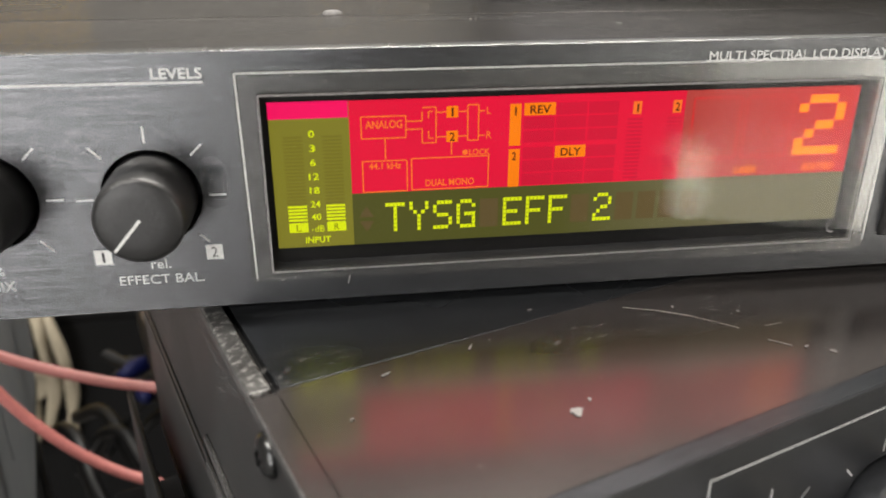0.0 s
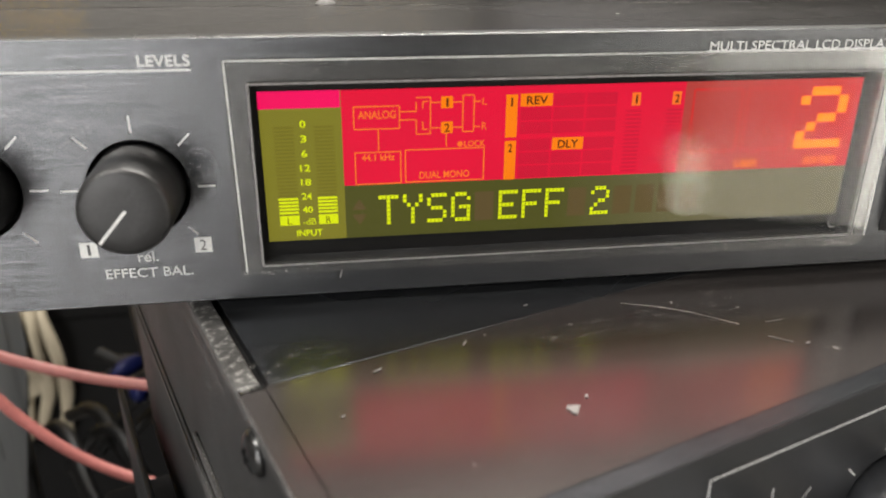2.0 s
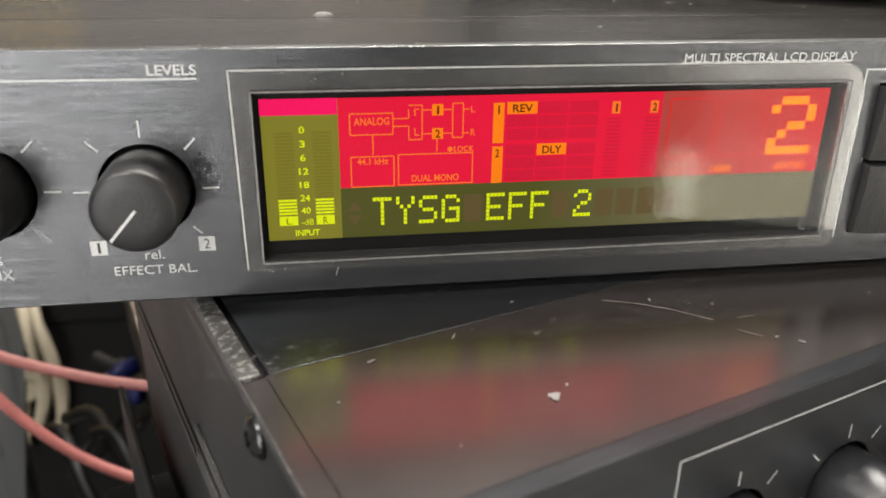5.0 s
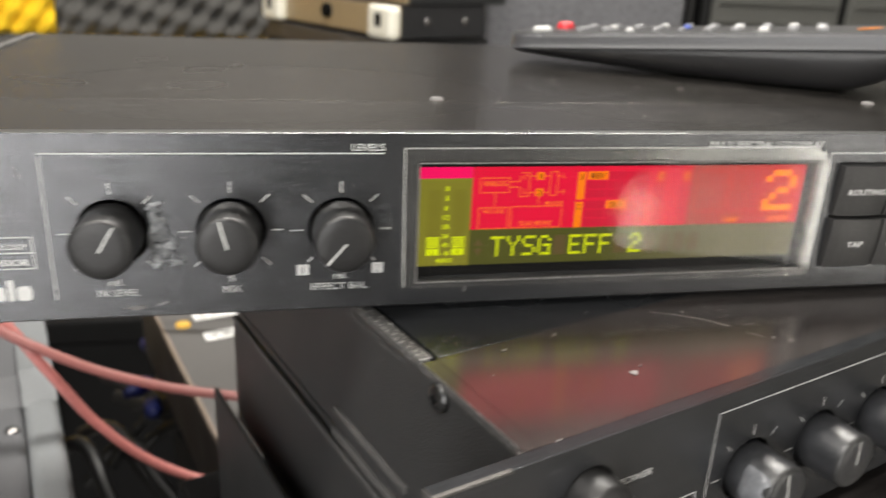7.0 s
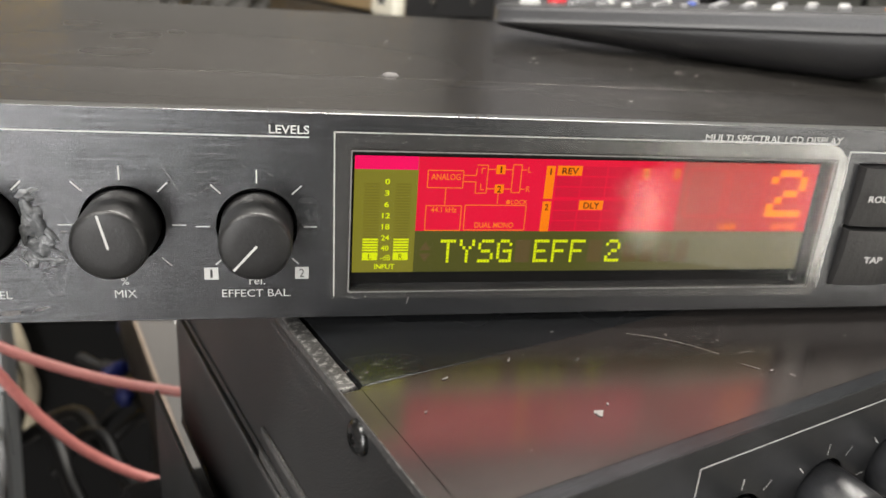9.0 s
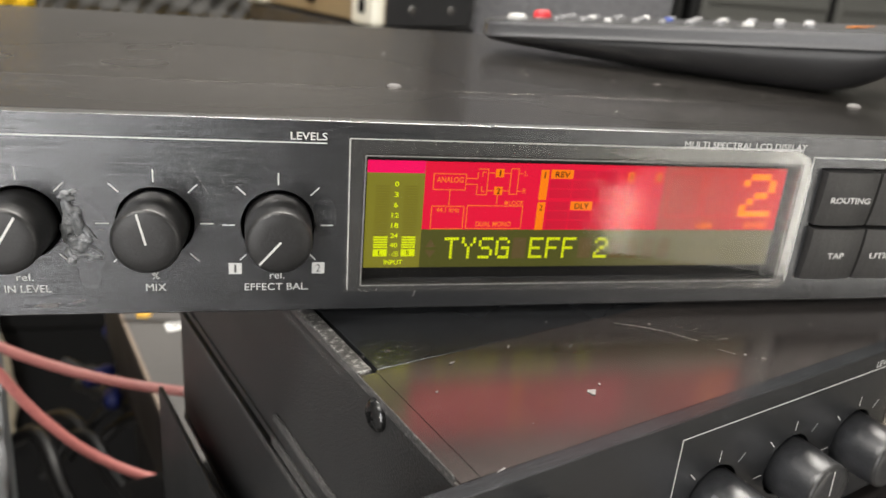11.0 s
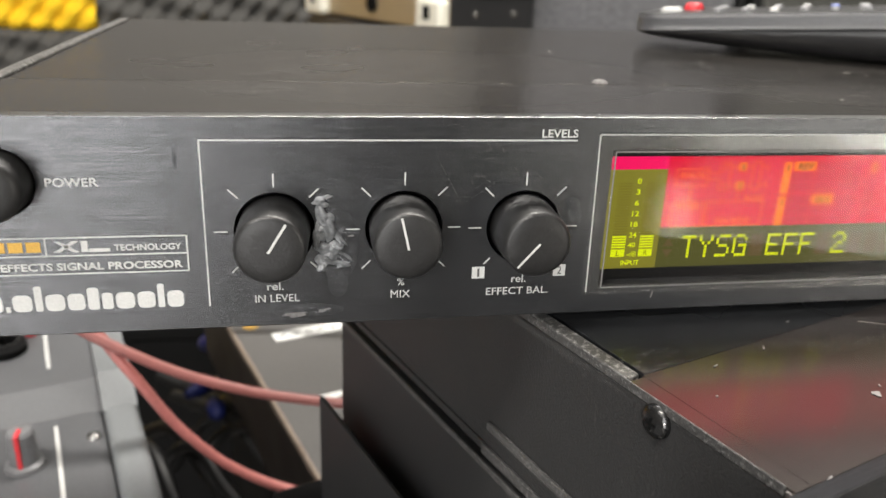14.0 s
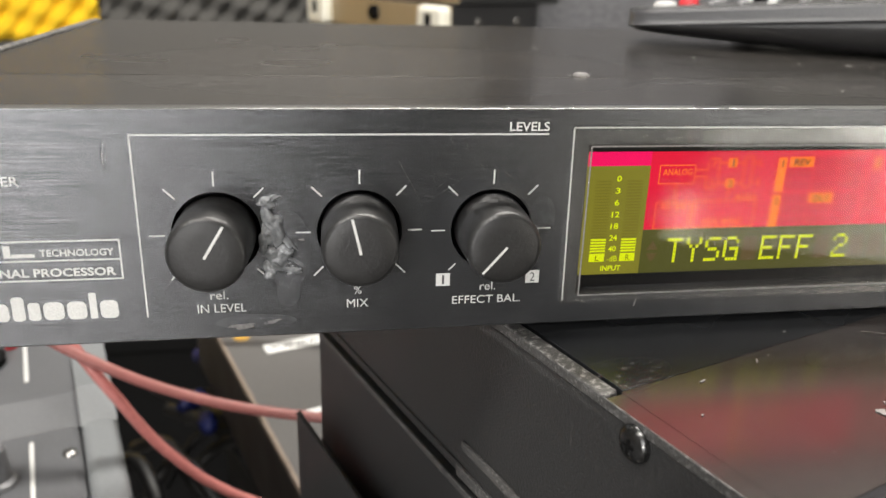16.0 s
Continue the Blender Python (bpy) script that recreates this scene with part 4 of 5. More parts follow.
for x in (-0.70, -0.03):
    for y in (-0.26, 0.28):
        part("leg", box(x - 0.02, x + 0.02, y - 0.02, y + 0.02, 0, 0.68, 0.002), TABLETOP, tab)
stand = thing("equipment_stand", pose(-0.048, 0.425, FZ, 0, 0, 20.8), "black closed stand under the stacked equipment", "stand")
part("body", box(0.012, 0.62, -0.50, 0.03, 0.0, 0.68, 0.003), TABLETOP, stand)
part("top", box(0.004, 0.63, -0.51, 0.04, 0.681, 0.7095, 0.003), TABLETOP, stand)
# added box, made black so the gap between the tables reads as shade
crate = thing("dark_gap_filler", pose(-0.35, 0.82, FZ), "added black box that darkens the gap between the tables", "case")
part("body", box(-0.55, 0.40, 0.0, 0.17, 0.0, 0.53, 0.004), PITCH, crate)
part("lid", box(-0.555, 0.405, -0.004, 0.174, 0.531, 0.565, 0.004), PITCH, crate)
ANG = 28.0
CORNER = (0.236, 1.01)
shelf = thing("side_cabinet", pose(CORNER[0], CORNER[1], FZ, 0, 0, ANG), "low black wooden side cabinet", "cabinet")
part("body", box(-0.03, 0.21, -0.02, 0.40, 0, 0.80, 0.004), TABLETOP, shelf)
part("top", box(-0.035, 0.215, -0.025, 0.405, 0.801, 0.821, 0.003), TABLETOP, shelf)

# ---------------------------------------------------------------- equipment in the background
def far_unit(name, m, length, depth, h, face_mat, cap_mat, label, category):
    """A boxy unit whose front runs along -y of its own frame, with end caps."""
    u = thing(name, m, label, category)
    part("case", box(0.002, depth, 0, length, 0, h, 0.002), BLACKCASE, u)
    part("front_face", box(-0.004, 0.002, 0.0, length, 0.002, h - 0.002, 0.001), face_mat, u)
    if cap_mat:
        for y0 in (-0.004, length - 0.055):
            c = part("handle_cap", box(-0.022, 0.0, y0, y0 + 0.06, -0.001, h - 0.002, 0.007, 3), cap_mat, u, "rounded cream end handle")
            part("handle_slot", box(-0.0228, -0.0221, y0 + 0.022, y0 + 0.038, h * 0.35, h * 0.75, 0.0003), DARK, c)
    part("dial", turned([(0.012, 0), (0.012, 0.006), (0.010, 0.008), (0, 0.008)], 20), DARK, u, local=pose(-0.004, length * 0.5, h * 0.55, 0, -90, 0))
    for k in (0.3, 0.75):
        part("case_screw", turned([(0.006, 0), (0.005, 0.002), (0, 0.003)], 16), STEEL, u, local=pose(depth * k, 0.0, h * 0.5, 90, 0, 0))
    return u


far_unit("power_amplifier", pose(CORNER[0], CORNER[1], -0.039, 0, 0, ANG), 0.385, 0.17, 0.049, TANFACE, CREAMCAP, "tan-faced amplifier with cream end handles", "amplifier")
far_unit("tan_amplifier", pose(CORNER[0] + 0.012, CORNER[1] + 0.004, 0.0105, 0, 0, ANG), 0.375, 0.20, 0.09, TANFACE, None, "tan-faced amplifier stacked on another unit", "amplifier")
low = far_unit("black_receiver", pose(CORNER[0] - 0.012, CORNER[1] + 0.012, -0.128, 0, 0, ANG), 0.38, 0.20, 0.085, WORNBROWN, None, "black receiver with a worn brown front and faded purple print", "receiver")
for k in range(6):
    part("printed_band", box(-0.0055, -0.0042, 0.02 + 0.058 * k, 0.06 + 0.058 * k, 0.012, 0.024 + 0.006 * (k % 2)), PURPLE, low)
for k in range(14):
    part("vent_slot", box(-0.0054, -0.0041, 0.012 + 0.026 * k, 0.030 + 0.026 * k, 0.050, 0.056), DARK, low)
part("trim_line", box(-0.0056, -0.0042, 0.005, 0.375, 0.034, 0.038), GREYCARPET, low)

spk = thing("grey_speaker_cabinet", pose(0.43, 1.25, FZ), "tall grey carpet-covered speaker cabinet", "speaker")
part("cabinet", box(0.0, 0.39, 0.0, 0.40, 0.0, 1.62, 0.012, 3), GREYCARPET, spk)
part("corner_strip", box(0.392, 0.405, -0.004, 0.02, 0.0, 1.60, 0.002), TABLETOP, spk)
dk = thing("dark_speaker_rack", pose(0.86, 1.24, FZ), "dark cloth-fronted speaker cabinet with a seam", "speaker")
part("cabinet", box(0.0, 1.1, 0.02, 0.42, 0.0, 1.60, 0.01), TABLETOP, dk)
for a, b in ((0.012, 0.285), (0.305, 0.70), (0.72, 1.08)):
    g = part("grille_cloth", box(a, b, 0.0, 0.018, 0.02, 1.58, 0.006), GRILLE, dk)
    for k in range(14):
        part("grille_rib", box(a + 0.01, b - 0.01, -0.003, 0.001, 0.55 + k * 0.035, 0.556 + k * 0.035, 0.001), GRILLE, g)

# ---------------------------------------------------------------- the stack of processors
YAW = 19.8
c2, s2 = math.cos(radians(YAW)), math.sin(radians(YAW))
U1 = pose(0, 0, 0)
U2 = pose(0.1432, -0.0490, -0.0462, 0, 0, YAW)
U3 = pose(0.1432 + 0.009 * s2, -0.0490 - 0.009 * c2, -0.0962, 0, 0, YAW)
upper = rack_processor(U1, True, (31, -13, 221), (-3.5, -2.6, 0.0), "black rack effects processor with a lit red display, lying on another", KNOBMAT, seed=1)
middle = rack_processor(U2, False, (-9, -5, -5), (-2.5, -2.5, -2.5), "worn black rack effects processor, switched off, turned askew", GLOSSKNOB, seed=2)
lower = rack_processor(U3, False, (-5, -5, -5), (-2.0, -2.0, -2.0), "black rack effects processor with a stained dead display", GLOSSKNOB, True, seed=3)

# glue, dust and scratches on the upper processor
rnd = random.Random(5)
for cx, cz, rx, rz, h, t in ((0.0228, 0.0268, 0.0016, 0.0011, 0.0009, 0.2), (0.0240, 0.0225, 0.0019, 0.0034, 0.0013, 0.3), (0.0247, 0.0165, 0.0021, 0.0025, 0.0010, -0.3),
                             (0.0228, 0.0135, 0.0014, 0.0016, 0.0008, 0.5), (0.0225, 0.0200, 0.0013, 0.0030, 0.0010, 0.0),
                             (0.0262, 0.0195, 0.0030, 0.0006, 0.0006, -0.9), (0.0268, 0.0160, 0.0026, 0.0005, 0.0005, -0.7), (0.0252, 0.0140, 0.0034, 0.0007, 0.0006, -0.4), (0.0272, 0.0132, 0.0018, 0.0005, 0.0004, 0.3),
                             (0.0236, 0.0276, 0.0017, 0.0005, 0.0005, 0.3)):
    part("glue_smear", lump(cx, cz, rx, rz, rnd, h, -0.00004, t, 28), GLUE, upper, "smeared grey glue beside the knob", True)
for cx, cz, rx, rz, t in ((0.0172, 0.0021, 0.0028, 0.0005, 0.1), (0.0232, 0.0029, 0.0015, 0.0003, 0.2), (0.0290, 0.0195, 0.0005, 0.0002, 0.0)):
    part("glue_trace", flat([blob(cx, cz, rx, rz, rnd, 14, t)], -0.00008), DUST, upper)
for cx, cz, rx, rz, mat in ((0.0752, 0.0230, 0.0026, 0.0042, FRONTGLOSS), (0.0756, 0.0226, 0.0027, 0.0046, FRONTRIM), (0.0262, 0.0175, 0.0045, 0.0080, FRONTRIM), (0.0200, 0.0030, 0.0075, 0.0016, FRONTRIM),
                            (0.0262, 0.0092, 0.0022, 0.0034, FRONTRIM), (-0.0045, 0.0360, 0.0006, 0.0030, FRONTGLOSS)):
    part("glue_film", flat([ring_points(cx, cz, rx, rz, 24)], -0.00007 if mat is FRONTGLOSS else -0.00010), mat, upper, "dried glue film")
for k in range(16):
    x, z = 0.048 + 0.026 * rnd.random(), 0.026 + 0.012 * rnd.random()
    a = rnd.random() * 3.1
    ln = 0.0006 + 0.0016 * rnd.random()
    part("fine_scratch", flat([stroke(x, z, x + ln * math.cos(a), z + ln * math.sin(a), 0.00006)], -0.00005), FAINT, upper)
# a faint dotted scratch in a V between two knobs
for (xa, za), (xb, zb), n in (((0.0471, 0.0345), (0.0519, 0.0258), 9), ((0.0519, 0.0258), (0.0601, 0.0314), 9)):
    for k in range(n):
        f0, f1 = k / n, (k + 0.25 + 0.5 * rnd.random()) / n
        part("fine_scratch", flat([stroke(xa + (xb - xa) * f0, za + (zb - za) * f0, xa + (xb - xa) * f1, za + (zb - za) * f1, 0.00009)], -0.00005), FAINT, upper)
part("chip_mark", flat([stroke(0.0972, 0.0044, 0.0968, 0.0028, 0.0002)], -0.00006), DUST, upper)


def on_top(parent, name, polys, z, mat):
    bm = bmesh.new()
    for p in polys:
        f = bm.faces.new([bm.verts.new((x, y, z)) for x, y in p])
        f.normal_update()
        if f.normal.z < 0:
            f.normal_flip()
    return part(name, bm, mat, parent)


for k in range(60):
    x, y = -0.045 + 0.33 * rnd.random(), 0.006 + 0.16 * rnd.random()
    r = 0.0001 + 0.0005 * rnd.random() ** 3
    on_top(upper, "dust_speck", [blob(x, y, r * (1 + rnd.random() * 2), r, rnd, 8, rnd.random() * 3)], 0.04415, FLAKE)
for k in range(22):
    x, y = -0.04 + 0.3 * rnd.random(), 0.006 + 0.07 * rnd.random()
    ln, a = 0.002 + 0.009 * rnd.random() ** 2, (rnd.random() - 0.5) * 0.5
    on_top(upper, "fine_scratch", [stroke(x, y, x + ln * math.cos(a), y + ln * math.sin(a), 0.0001 + 0.0001 * rnd.random())], 0.04412, FAINT)
for k, (x, y, rx, ry, mat) in enumerate(((0.0985, 0.0470, 0.0045, 0.0022, TOPRUB), (0.072, 0.040, 0.012, 0.0030, TOPRUB), (0.125, 0.034, 0.016, 0.0040, TOPRUB), (0.018, 0.058, 0.007, 0.0030, TOPRUB), (0.050, 0.060, 0.070, 0.0500, TOPFILM),
                                         (0.170, 0.030, 0.040, 0.0200, TOPFILM), (0.010, 0.028, 0.012, 0.0040, TOPRUB), (0.190, 0.075, 0.060, 0.0300, TOPFILM))):
    on_top(upper, "dust_smear", [ring_points(x, y, rx, ry, 24)], 0.04412 + 0.00002 * k, mat)

# chips and scratches on the middle processor's cover
def to_local(m, x, y):
    v = m.inverted() @ Vector((x, y, 0))
    return v.x, v.y


ZT = 0.04412
pts = [to_local(U2, *p) for p in ((0.1460, -0.0070), (0.1520, -0.0092), (0.1570, -0.0120), (0.1632, -0.0172))]
on_top(middle, "long_scratch", [stroke(*a, *b, w) for a, b, w in zip(pts, pts[1:], (0.00022, 0.0003, 0.0002))], ZT, SCRATCH)
for (xa, ya), (xb, yb), w in (((0.1660, -0.0215), (0.1690, -0.0240), 0.00025), ((0.168, -0.017), (0.1715, -0.0165), 0.0002), ((0.1745, -0.0262), (0.1752, -0.0270), 0.0005)):
    on_top(middle, "short_scratch", [stroke(*to_local(U2, xa, ya), *to_local(U2, xb, yb), w * 0.7)], ZT, DUST)
for x, y, rx, ry, mat in ((0.1280, -0.0370, 0.0008, 0.0014, FLAKE), (0.1308, -0.0342, 0.0005, 0.0005, FLAKE), (0.1550, -0.0080, 0.0008, 0.0005, FLAKE), (0.1160, -0.0170, 0.0014, 0.0004, FLAKE),
                      (0.1015, -0.0232, 0.0018, 0.0003, DUST), (0.1020, -0.0600, 0.0014, 0.0004, DUST), (0.112, -0.047, 0.0004, 0.0002, DUST)):
    lx, ly = to_local(U2, x, y)
    on_top(middle, "paint_chip", [blob(lx, ly, rx * (0.95 if x == 0.1280 else 0.6), ry * (0.8 if x == 0.1280 else 0.5), rnd, 14, rnd.random(), 0.6)], ZT, mat)
for k in range(28):
    x, y = -0.044 + 0.17 * rnd.random(), 0.003 + 0.05 * rnd.random()
    r = 0.00006 + 0.0002 * rnd.random() ** 3
    on_top(middle, "dust_speck", [blob(x, y, r * (1 + rnd.random()), r, rnd, 7)], ZT, DUST)
for cx, cy, rx, ry, mat in ((0.135, -0.016, 0.010, 0.004, TOPRUB), (0.085, -0.020, 0.014, 0.006, TOPRUB),
                            (0.118, -0.058, 0.008, 0.005, TOPRUB), (0.160, -0.010, 0.018, 0.006, TOPRUB)):
    lx, ly = to_local(U2, cx, cy)
    if ly - ry > 0.004:
        on_top(middle, "dust_film", [ring_points(lx, ly, rx, ry, 24)], ZT - 0.00005, mat)
# scuffs down the side of the middle processor
def on_side(parent, name, y0, z0, y1, z1, w, x, mat):
    dy, dz = y1 - y0, z1 - z0
    n = math.hypot(dy, dz)
    oy, oz = -dz / n * w / 2, dy / n * w / 2
    bm = bmesh.new()
    quad = [(y0, z0), ((y0 + y1) / 2 + oy, (z0 + z1) / 2 + oz), (y1, z1), ((y0 + y1) / 2 - oy, (z0 + z1) / 2 - oz)]
    f = bm.faces.new([bm.verts.new((x, y, z)) for y, z in quad])
    f.normal_update()
    if f.normal.x > 0:
        f.normal_flip()
    return part(name, bm, mat, parent)


for k in range(26):
    y, z = 0.005 + 0.16 * rnd.random() ** 1.8, 0.002 + 0.038 * rnd.random()
    ln, a = 0.001 + 0.007 * rnd.random() ** 2, 1.2 + 1.0 * rnd.random()
    on_side(middle, "side_scuff", y, z, y + ln * math.cos(a), min(0.0425, z + ln * math.sin(a)), 0.00025 + 0.0005 * rnd.random() ** 2, -0.05086, FAINT)
for k in range(14):
    y, z = 0.005 + 0.012 * rnd.random(), 0.004 + 0.03 * rnd.random()
    on_side(middle, "side_scuff", y, z, y + 0.001 * rnd.random(), z + 0.002 + 0.005 * rnd.random(), 0.0004, -0.05087, WORN)

for k, (y, z, ry, rz) in enumerate(((0.067, 0.0066, 0.0215, 0.0020), (0.034, 0.0016, 0.030, 0.0030), (0.0075, 0.0250, 0.0035, 0.0160), (0.110, 0.0412, 0.080, 0.0014))):
    bm = bmesh.new()
    bm.faces.new([bm.verts.new((-0.05178 - 0.00002 * k, y + b, z + c)) for b, c in ring_points(0, 0, ry, rz, 24)])
    part("scuff_film", bm, SIDEFILM, middle)
# pale glue on the middle processor's first knob
bm = bmesh.new()
na, nb = 18, 9
grid = []
for i in range(na + 1):
    a = radians(132 + 128 * i / na)
    edge = 4 * (i / na) * (1 - i / na)
    row = []
    for j in range(nb + 1):
        v = j / nb
        y = -0.0035 - (0.0080 + 0.0012 * math.sin(i * 1.1)) * v * (0.45 + 0.55 * math.sqrt(edge))
        up = min(1.0, 5 * v, 5 * (1 - v)) * min(1.0, 3 * edge)
        r = 0.00715 + 0.0011 * up * (0.75 + 0.25 * math.sin(i * 0.9 + j * 0.8))
        row.append(bm.verts.new((0.0137 + r * math.cos(a), y, 0.0209 + r * math.sin(a))))
    grid.append(row)
for i in range(na):
    for j in range(nb):
        bm.faces.new((grid[i][j], grid[i + 1][j], grid[i + 1][j + 1], grid[i][j + 1]))
bmesh.ops.recalc_face_normals(bm, faces=bm.faces[:])
part("glue_smear", bm, PALEGLUE, middle, "dried pale glue on the knob", smooth=True)
for x, z in ((0.0270, 0.0125), (0.0300, 0.0115), (0.0285, 0.0150)):
    part("glue_smear", lump(x, z, 0.0022, 0.0016, rnd, 0.0008), GLUE, middle)

# shelf tray that carries the stack
tray = thing("rack_tray", U2 @ pose(0, 0, -0.05), "black folded-steel rack tray with upturned sides", "rack tray")
part("base", box(-0.0600, 0.398, 0.012, 0.186, -0.0495, -0.0478, 0.0004), SIDE, tray)
part("side_plate", box(-0.0600, -0.0583, 0.012, 0.186, -0.0478, 0.0138, 0.0005), SIDE, tray, "scuffed steel side plate")
part("side_plate", box(0.3963, 0.3980, 0.012, 0.186, -0.0478, 0.0138, 0.0005), SIDE, tray)
base = thing("rack_case", U2 @ pose(0, 0, -0.1458), "black rack case under the tray", "rack case")
part("body", box(-0.070, 0.41, 0.006, 0.22, -0.048, 0.0458, 0.002), PITCH, base)
part("edge_rail", box(-0.0715, -0.069, 0.008, 0.215, 0.030, 0.0455, 0.0006), PITCH, base)

# ---------------------------------------------------------------- remote control lying on the upper processor
RL = 0.1465
rang = -35.5
rem = thing("remote_control", pose(0.1417, 0.1326, 0.0442, 0, 0, rang), "dark grey remote control with pale rubber keys", "remote control")


def rem_top(u):
    return 0.0106 + 0.0116 * u


def rem_shell(name, mat, lower, upper, inset_low, inset_high, n=40):
    bm = bmesh.new()
    rings = []
    for i in range(n + 1):
        u = i / n
        e = min(1.0, min(u, 1 - u) / 0.06)
        half = 0.0225 * (0.70 + 0.30 * math.sqrt(max(0.0, 1 - (1 - e) ** 2)))
        a, b = lower(u), upper(u)
        ring = []
        side = []
        for s in range(7):
            g = math.pi / 2 * s / 6
            side.append((inset_high + (inset_low - inset_high) * (1 - math.cos(g)), b + (a - b) * math.sin(g)))
        for d, z in side:
            ring.append(bm.verts.new((u * RL, 0.0225 - half + d, z)))
        for d, z in reversed(side):
            ring.append(bm.verts.new((u * RL, 0.0225 + half - d, z)))
        rings.append(ring)
    for p, q in zip(rings, rings[1:]):
        for k in range(14):
            bm.faces.new((p[k], q[k], q[(k + 1) % 14], p[(k + 1) % 14]))
    bm.faces.new(rings[0])
    bm.faces.new(rings[-1])
    bmesh.ops.recalc_face_normals(bm, faces=bm.faces[:])
    ob = part(name, bm, mat, rem)
    for f in ob.data.polygons:
        f.use_smooth = len(f.vertices) == 4 and f.normal.z < 0.9
    return ob


def rem_belly(u):
    if u < 0.8:
        return 0.0046 - 0.0046 * math.sin(u / 0.8 * math.pi / 2) ** 0.6
    return 0.0118 * ((u - 0.8) / 0.2) ** 2.2


rem_shell("lower_shell", REMOTE_BODY, rem_belly, lambda u: rem_top(u) - 0.0050, 0.010, 0.0006)
rem_shell("rim_band", REMOTE_SIDE, lambda u: rem_top(u) - 0.0051, lambda u: rem_top(u), 0.0, 0.0014)
rem_shell("key_plate", REMOTE_TOP, lambda u: rem_top(u) + 0.00005, lambda u: rem_top(u) + 0.0006, 0.0014, 0.0020)


def remote_key(u, v, rx, ry, h, mat):
    bm = turned([(1, 0), (0.95, h * 0.6), (0.7, h), (0, h * 1.05)], 16)
    for q in bm.verts:
        q.co.x *= rx
        q.co.y *= ry
    return part("key", bm, mat, rem, smooth=True, local=pose(u * RL, 0.0225 + v, rem_top(u) + 0.0005, 0, -3.8, 0))


remote_key(0.075, -0.008, 0.0042, 0.0024, 0.0020, KEYWHITE)
remote_key(0.115, 0.006, 0.0038, 0.0034, 0.0028, KEYRED)
for r in range(10):
    for v in (-0.012, -0.004, 0.004, 0.012):
        u = 0.19 + r * 0.066
        if r in (2, 4) and v in (-0.004,):
            continue
        mat = KEYBLUE if (r, v) == (4, 0.004) else KEYGREY
        remote_key(u, v, 0.0017 if r < 5 else 0.0021, 0.0016, 0.0015, mat if (r + int(v * 1000)) % 5 else KEYWHITE)
part("orange_mark", box(-0.0013, 0.0013, -0.0095, 0.0095, 0, 0.0004, 0.0001), KEYORANGE, rem, "plain orange mark", local=pose(0.131, 0.0225, rem_top(0.894) + 0.0006, 0, -4.5, -24))
for k in range(6):
    part("key_print", box(0.02 + k * 0.018, 0.0225 + k * 0.018, 0.009, 0.0095, rem_top(0.2 + k * 0.11) + 0.0006, rem_top(0.2 + k * 0.11) + 0.0007), KEYWHITE, rem)

# ---------------------------------------------------------------- mixer beside the stack
MYAW = 17.5
mx = thing("mixing_console", pose(-0.0400, 0.1300, -0.2400, 0, 0, MYAW), "grey mixing console with knobs and white channel lines", "mixing console")
# own frame: x = 0 at the outer edge of the cheek, y along the channel strips
part("body", box(-0.42, -0.016, -0.25, 0.30, 0.0, 0.096, 0.004), MIXER, mx)
part("cheek", box(-0.0158, 0.0, -0.26, 0.31, 0.0, 0.0985, 0.004, 3), MIXEREDGE, mx, "pale grey end cheek")
bm = bmesh.new()
prof = ((0.084, 0.0955), (0.100, 0.106), (0.30, 0.124), (0.30, 0.06), (0.084, 0.06))
ends = [[bm.verts.new((x, y, z)) for y, z in prof] for x in (-0.42, -0.0161)]
for k in range(5):
    bm.faces.new((ends[0][k], ends[0][(k + 1) % 5], ends[1][(k + 1) % 5], ends[1][k]))
bm.faces.new(ends[0])
bm.faces.new(ends[1])
bmesh.ops.recalc_face_normals(bm, faces=bm.faces[:])
part("connector_panel", bm, MIXER, mx, "raised connector panel")
bm = bmesh.new()
prof = ((0.080, 0.0975), (0.099, 0.109), (0.31, 0.128), (0.31, 0.06), (0.080, 0.06))
ends = [[bm.verts.new((x, y, z)) for y, z in prof] for x in (-0.0158, 0.0003)]
for k in range(5):
    bm.faces.new((ends[0][k], ends[0][(k + 1) % 5], ends[1][(k + 1) % 5], ends[1][k]))
bm.faces.new(ends[0])
bm.faces.new(ends[1])
bmesh.ops.recalc_face_normals(bm, faces=bm.faces[:])
part("cheek_rise", bm, MIXEREDGE, mx)
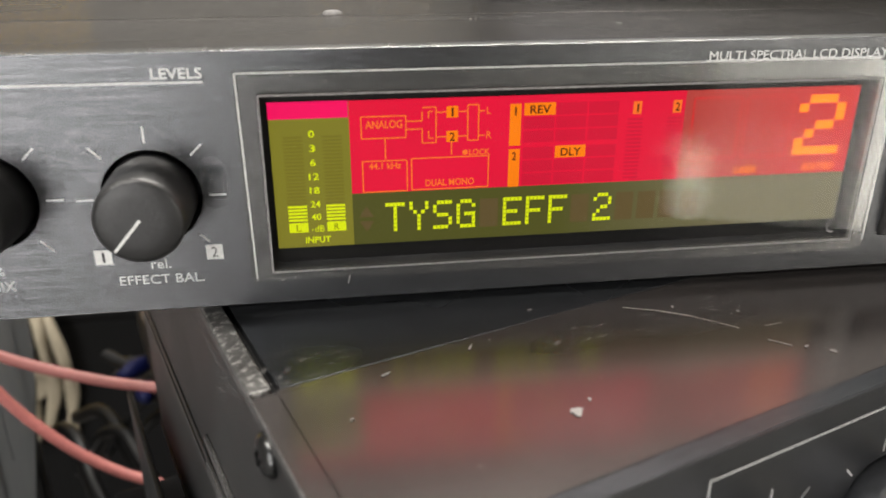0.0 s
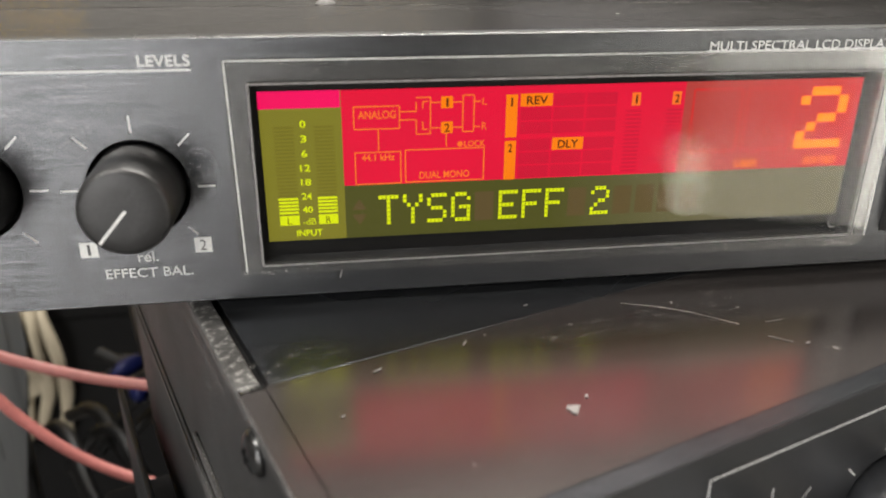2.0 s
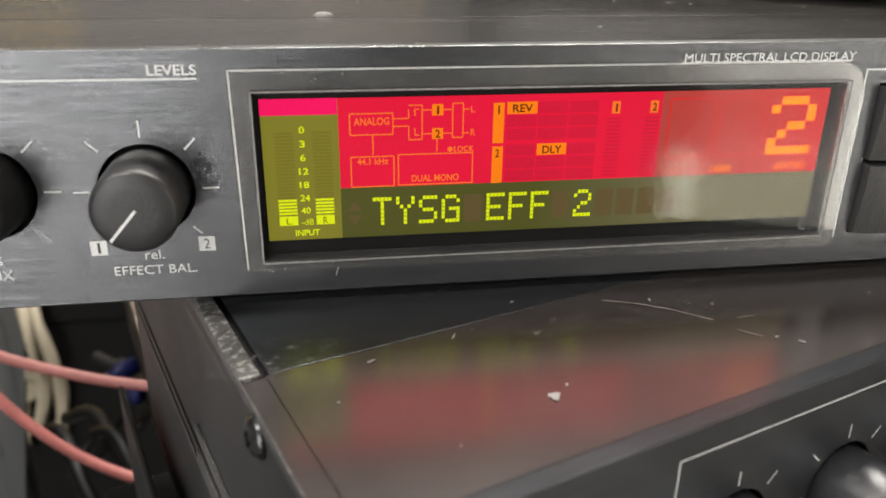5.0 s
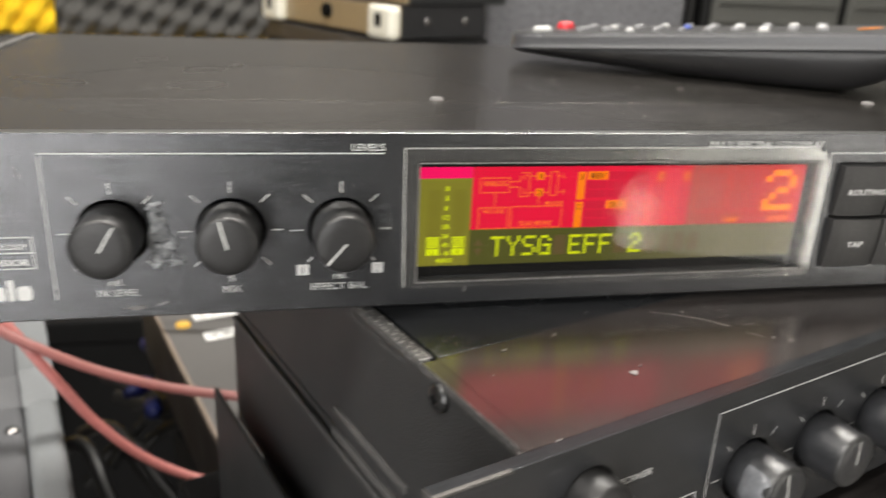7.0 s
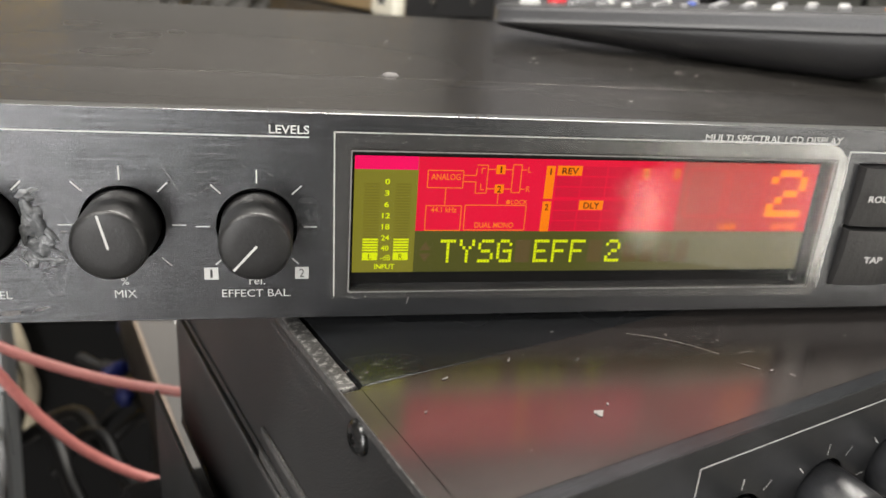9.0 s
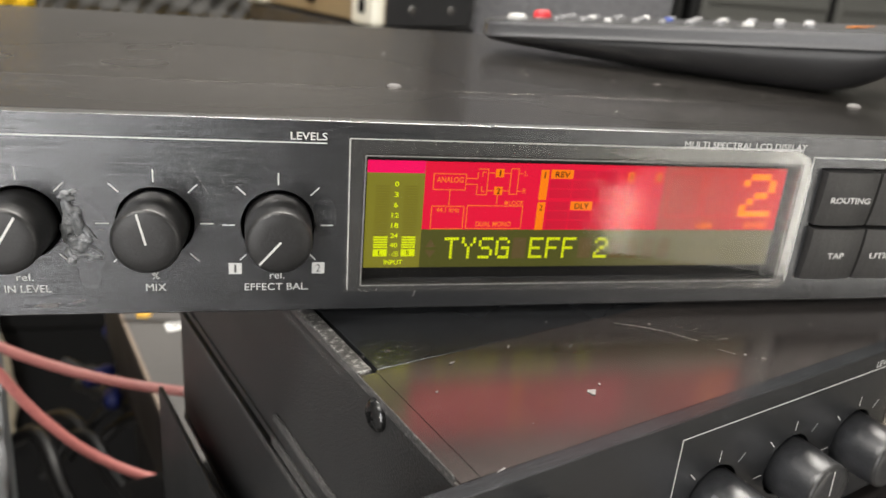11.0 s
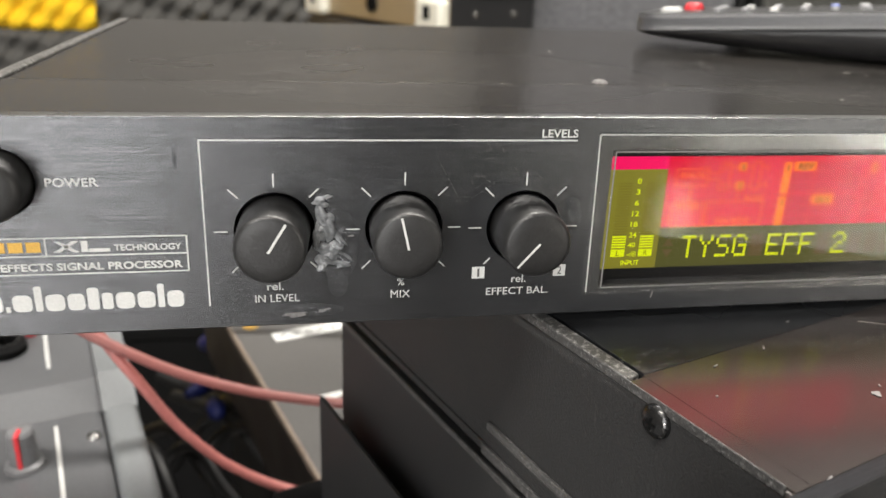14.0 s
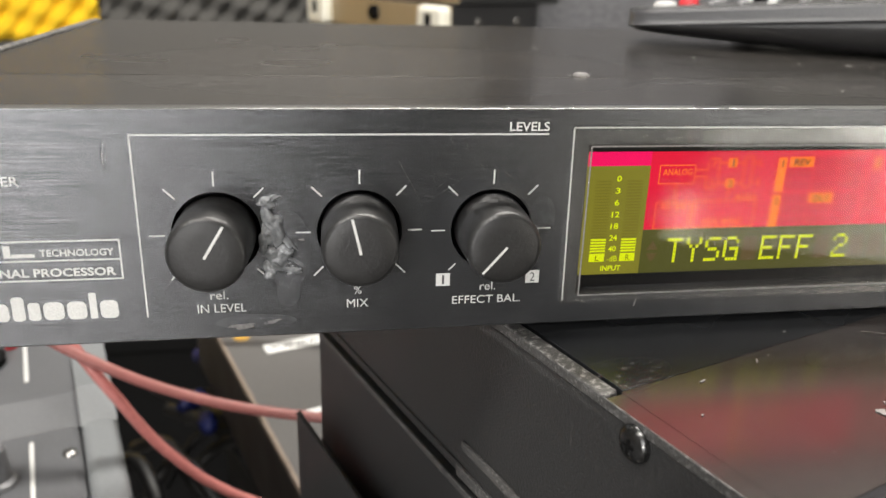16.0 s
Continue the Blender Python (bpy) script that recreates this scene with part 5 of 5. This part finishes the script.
for k in range(6):
    x = -0.037 - k * 0.037
    part("channel_line", box(x - 0.0009, x + 0.0009, -0.24, 0.077, 0.0961, 0.0964), PRINT, mx)
    part("channel_line", box(x - 0.0009, x + 0.0009, 0.116, 0.180, 0, 0.0003), PRINT, mx, local=pose(0, 0, 0.1063 - 0.100 * 0.09, 5.143, 0, 0))
    for j in range(4):
        y = 0.050 - j * 0.055
        kb = part("channel_knob", turned([(0.0085, 0), (0.0080, 0.002), (0.0062, 0.003), (0.0056, 0.017), (0.0045, 0.0185), (0, 0.0185)], 20), KNOBGREY, mx, smooth=False, local=pose(x - 0.0135, y, 0.0962, 0, 0, 165 + 20 * k + 45 * j))
        part("red_stripe", box(-0.0010, 0.0010, -0.0002, 0.0066, 0.002, 0.0189, 0.0003), KEYRED, kb)
    jk = part("jack_socket", turned([(0.010, 0), (0.010, 0.004), (0.0065, 0.006), (0.0055, 0.006), (0.005, 0.001), (0, 0.001)], 24), DARK, mx, local=pose(x - 0.0185, 0.140, 0.1098, 5, 0, 0))
    part("jack_nut", turned([(0.0075, 0.0), (0.0075, 0.0062), (0.0055, 0.0064), (0.0052, 0.001)], 12), SCREWBLACK, jk)
    for dx, mm in ((-0.009, KEYORANGE), (0.012, KEYRED)):
        part("jack_light", turned([(0.0030, 0), (0.0026, 0.003), (0, 0.004)], 12), mm, jk, local=pose(dx, 0.012, 0.0005))
part("panel_screw", turned([(0.0034, 0), (0.0030, 0.0012), (0, 0.0018)], 16), STEEL, mx, smooth=True, local=pose(-0.0216, 0.0613, 0.0961))
part("panel_screw", turned([(0.0034, 0), (0.0030, 0.0012), (0, 0.0018)], 16), STEEL, mx, smooth=True, local=pose(-0.0216, -0.12, 0.0961))

# ---------------------------------------------------------------- grey case with label tape
gb = thing("grey_equipment_box", pose(-0.0552, 0.425, -0.2400, 0, 0, 18.0), "grey metal equipment box with white tape labels", "equipment box")
part("case", box(0.0, 0.30, -0.26, 0.02, 0.0, 0.0605, 0.002), BROWNPAINT, gb, "dull brown painted sides")
part("top_plate", box(0.0, 0.30, -0.26, 0.02, 0.0606, 0.064, 0.0008), GREYBOX, gb, "grey painted metal top plate")
part("edge_strip", box(-0.001, 0.0012, -0.2605, 0.0205, 0.060, 0.0648, 0.0006), RUSTEDGE, gb, "rusty pale edge")
for y in (-0.067, -0.101, -0.19):
    t = part("label_tape", box(0.0237, 0.075, y - 0.006, y + 0.006, 0.0641, 0.0646), TAPE, gb, "strip of white label tape")
    for k in range(5):
        part("plain_bar", box(0.027 + k * 0.009, 0.033 + k * 0.009, y - 0.0012, y + 0.0012, 0.0646, 0.0648), GREYBOX, t)
part("brass_stud", turned([(0.0055, 0), (0.0045, 0.002), (0, 0.003)], 14), YELLOWPRINT, gb, local=pose(0.0142, -0.076, 0.064))

# cream leads in a tangle over the edge of the added black box
cream = thing("cream_cable_bundle", pose(0, 0, 0), "tangled bundle of cream leads draped over the added black box", "cable")
crnd = random.Random(21)
for k in range(18):
    a, b, e = crnd.random(), crnd.random(), crnd.random()
    x = -0.338 + 0.062 * a
    pts = [(x - 0.02, 0.92 + 0.02 * b, -0.377), (x, 0.84, -0.374 + 0.012 * e), (x + 0.012, 0.805 - 0.008 * e, -0.388), (x + 0.03 * b, 0.798 - 0.012 * e, -0.43 - 0.03 * e),
           (x + 0.04 * e - 0.01, 0.802, -0.48 - 0.03 * a), (x + 0.05 * b - 0.03, 0.804, -0.53 - 0.06 * b)]
    tube(pts, 0.0058, "lead", CABLEBEIGE, cream)

# black leads in the gap between the tables
tangle = thing("black_cable_tangle", pose(0, 0, 0), "tangle of black leads and blue plugs between the tables", "cable")
trnd = random.Random(33)
for k in range(11):
    a, b, e = trnd.random(), trnd.random(), trnd.random()
    x, y = -0.075 + 0.075 * a, 0.33 + 0.22 * b
    pts = [(x - 0.06, y + 0.08 * (e - 0.3), -0.330 + 0.03 * e), (x - 0.03, y + 0.02, -0.272 - 0.05 * b), (x, y - 0.03 * e, -0.305 + 0.04 * a), (x + 0.035, y - 0.05, -0.285 - 0.05 * e), (x + 0.05, y - 0.02 * a, -0.37), (x + 0.03, y + 0.05, -0.44)]
    tube(pts, 0.0028 + 0.0028 * e, "lead", CABLEBLACK, tangle)
for x, y, z, rx, rz in ((-0.069, 0.500, -0.262, 70, 25), (-0.060, 0.440, -0.268, 82, -30), (-0.052, 0.404, -0.268, 75, 10)):
    pl = part("plug", turned([(0, 0), (0.0065, 0), (0.0072, 0.002), (0.0072, 0.017), (0.0055, 0.020), (0.0038, 0.028), (0, 0.028)], 20), BLUEPLASTIC, tangle, "blue plastic plug", smooth=True, local=pose(x, y, z, rx, 0, rz))
    part("plug_tip", turned([(0, -0.012), (0.0022, -0.011), (0.0022, 0), (0, 0)], 14), STEEL, pl, smooth=True)

# pink leads
P = 0.18
c1 = [(0.060, 0.170, -0.1290), (0.025, 0.178, -0.1295), (-0.026, P, -0.1165), (-0.063, P, -0.0975), (-0.098, P + 0.006, -0.0765), (-0.150, P + 0.02, -0.050), (-0.24, P + 0.06, -0.04)]
c2p = [(0.060, 0.165, -0.1880), (0.025, 0.176, -0.1840), (-0.012, P, -0.1690), (-0.037, P, -0.1450), (-0.058, P, -0.1120), (-0.080, P + 0.01, -0.0850), (-0.112, P + 0.03, -0.0640), (-0.20, P + 0.08, -0.05)]
c3 = [(-0.13, 0.31, -0.115), (-0.085, 0.33, -0.140), (-0.045, 0.35, -0.157), (0.000, 0.352, -0.152), (0.045, 0.345, -0.140), (0.12, 0.33, -0.12)]
tagged(tube(c3, 0.0036, "grey_lead", RUBBER, None, 14), "dark grey lead hanging behind the pink cables", "cable")
for p, mat in ((c1, CABLESHADE), (c2p, CABLE)):
    tagged(tube(p, 0.0025, "pink_cable", mat, None, 14), "dusty pink round cable hanging between units", "cable", "pink cables")
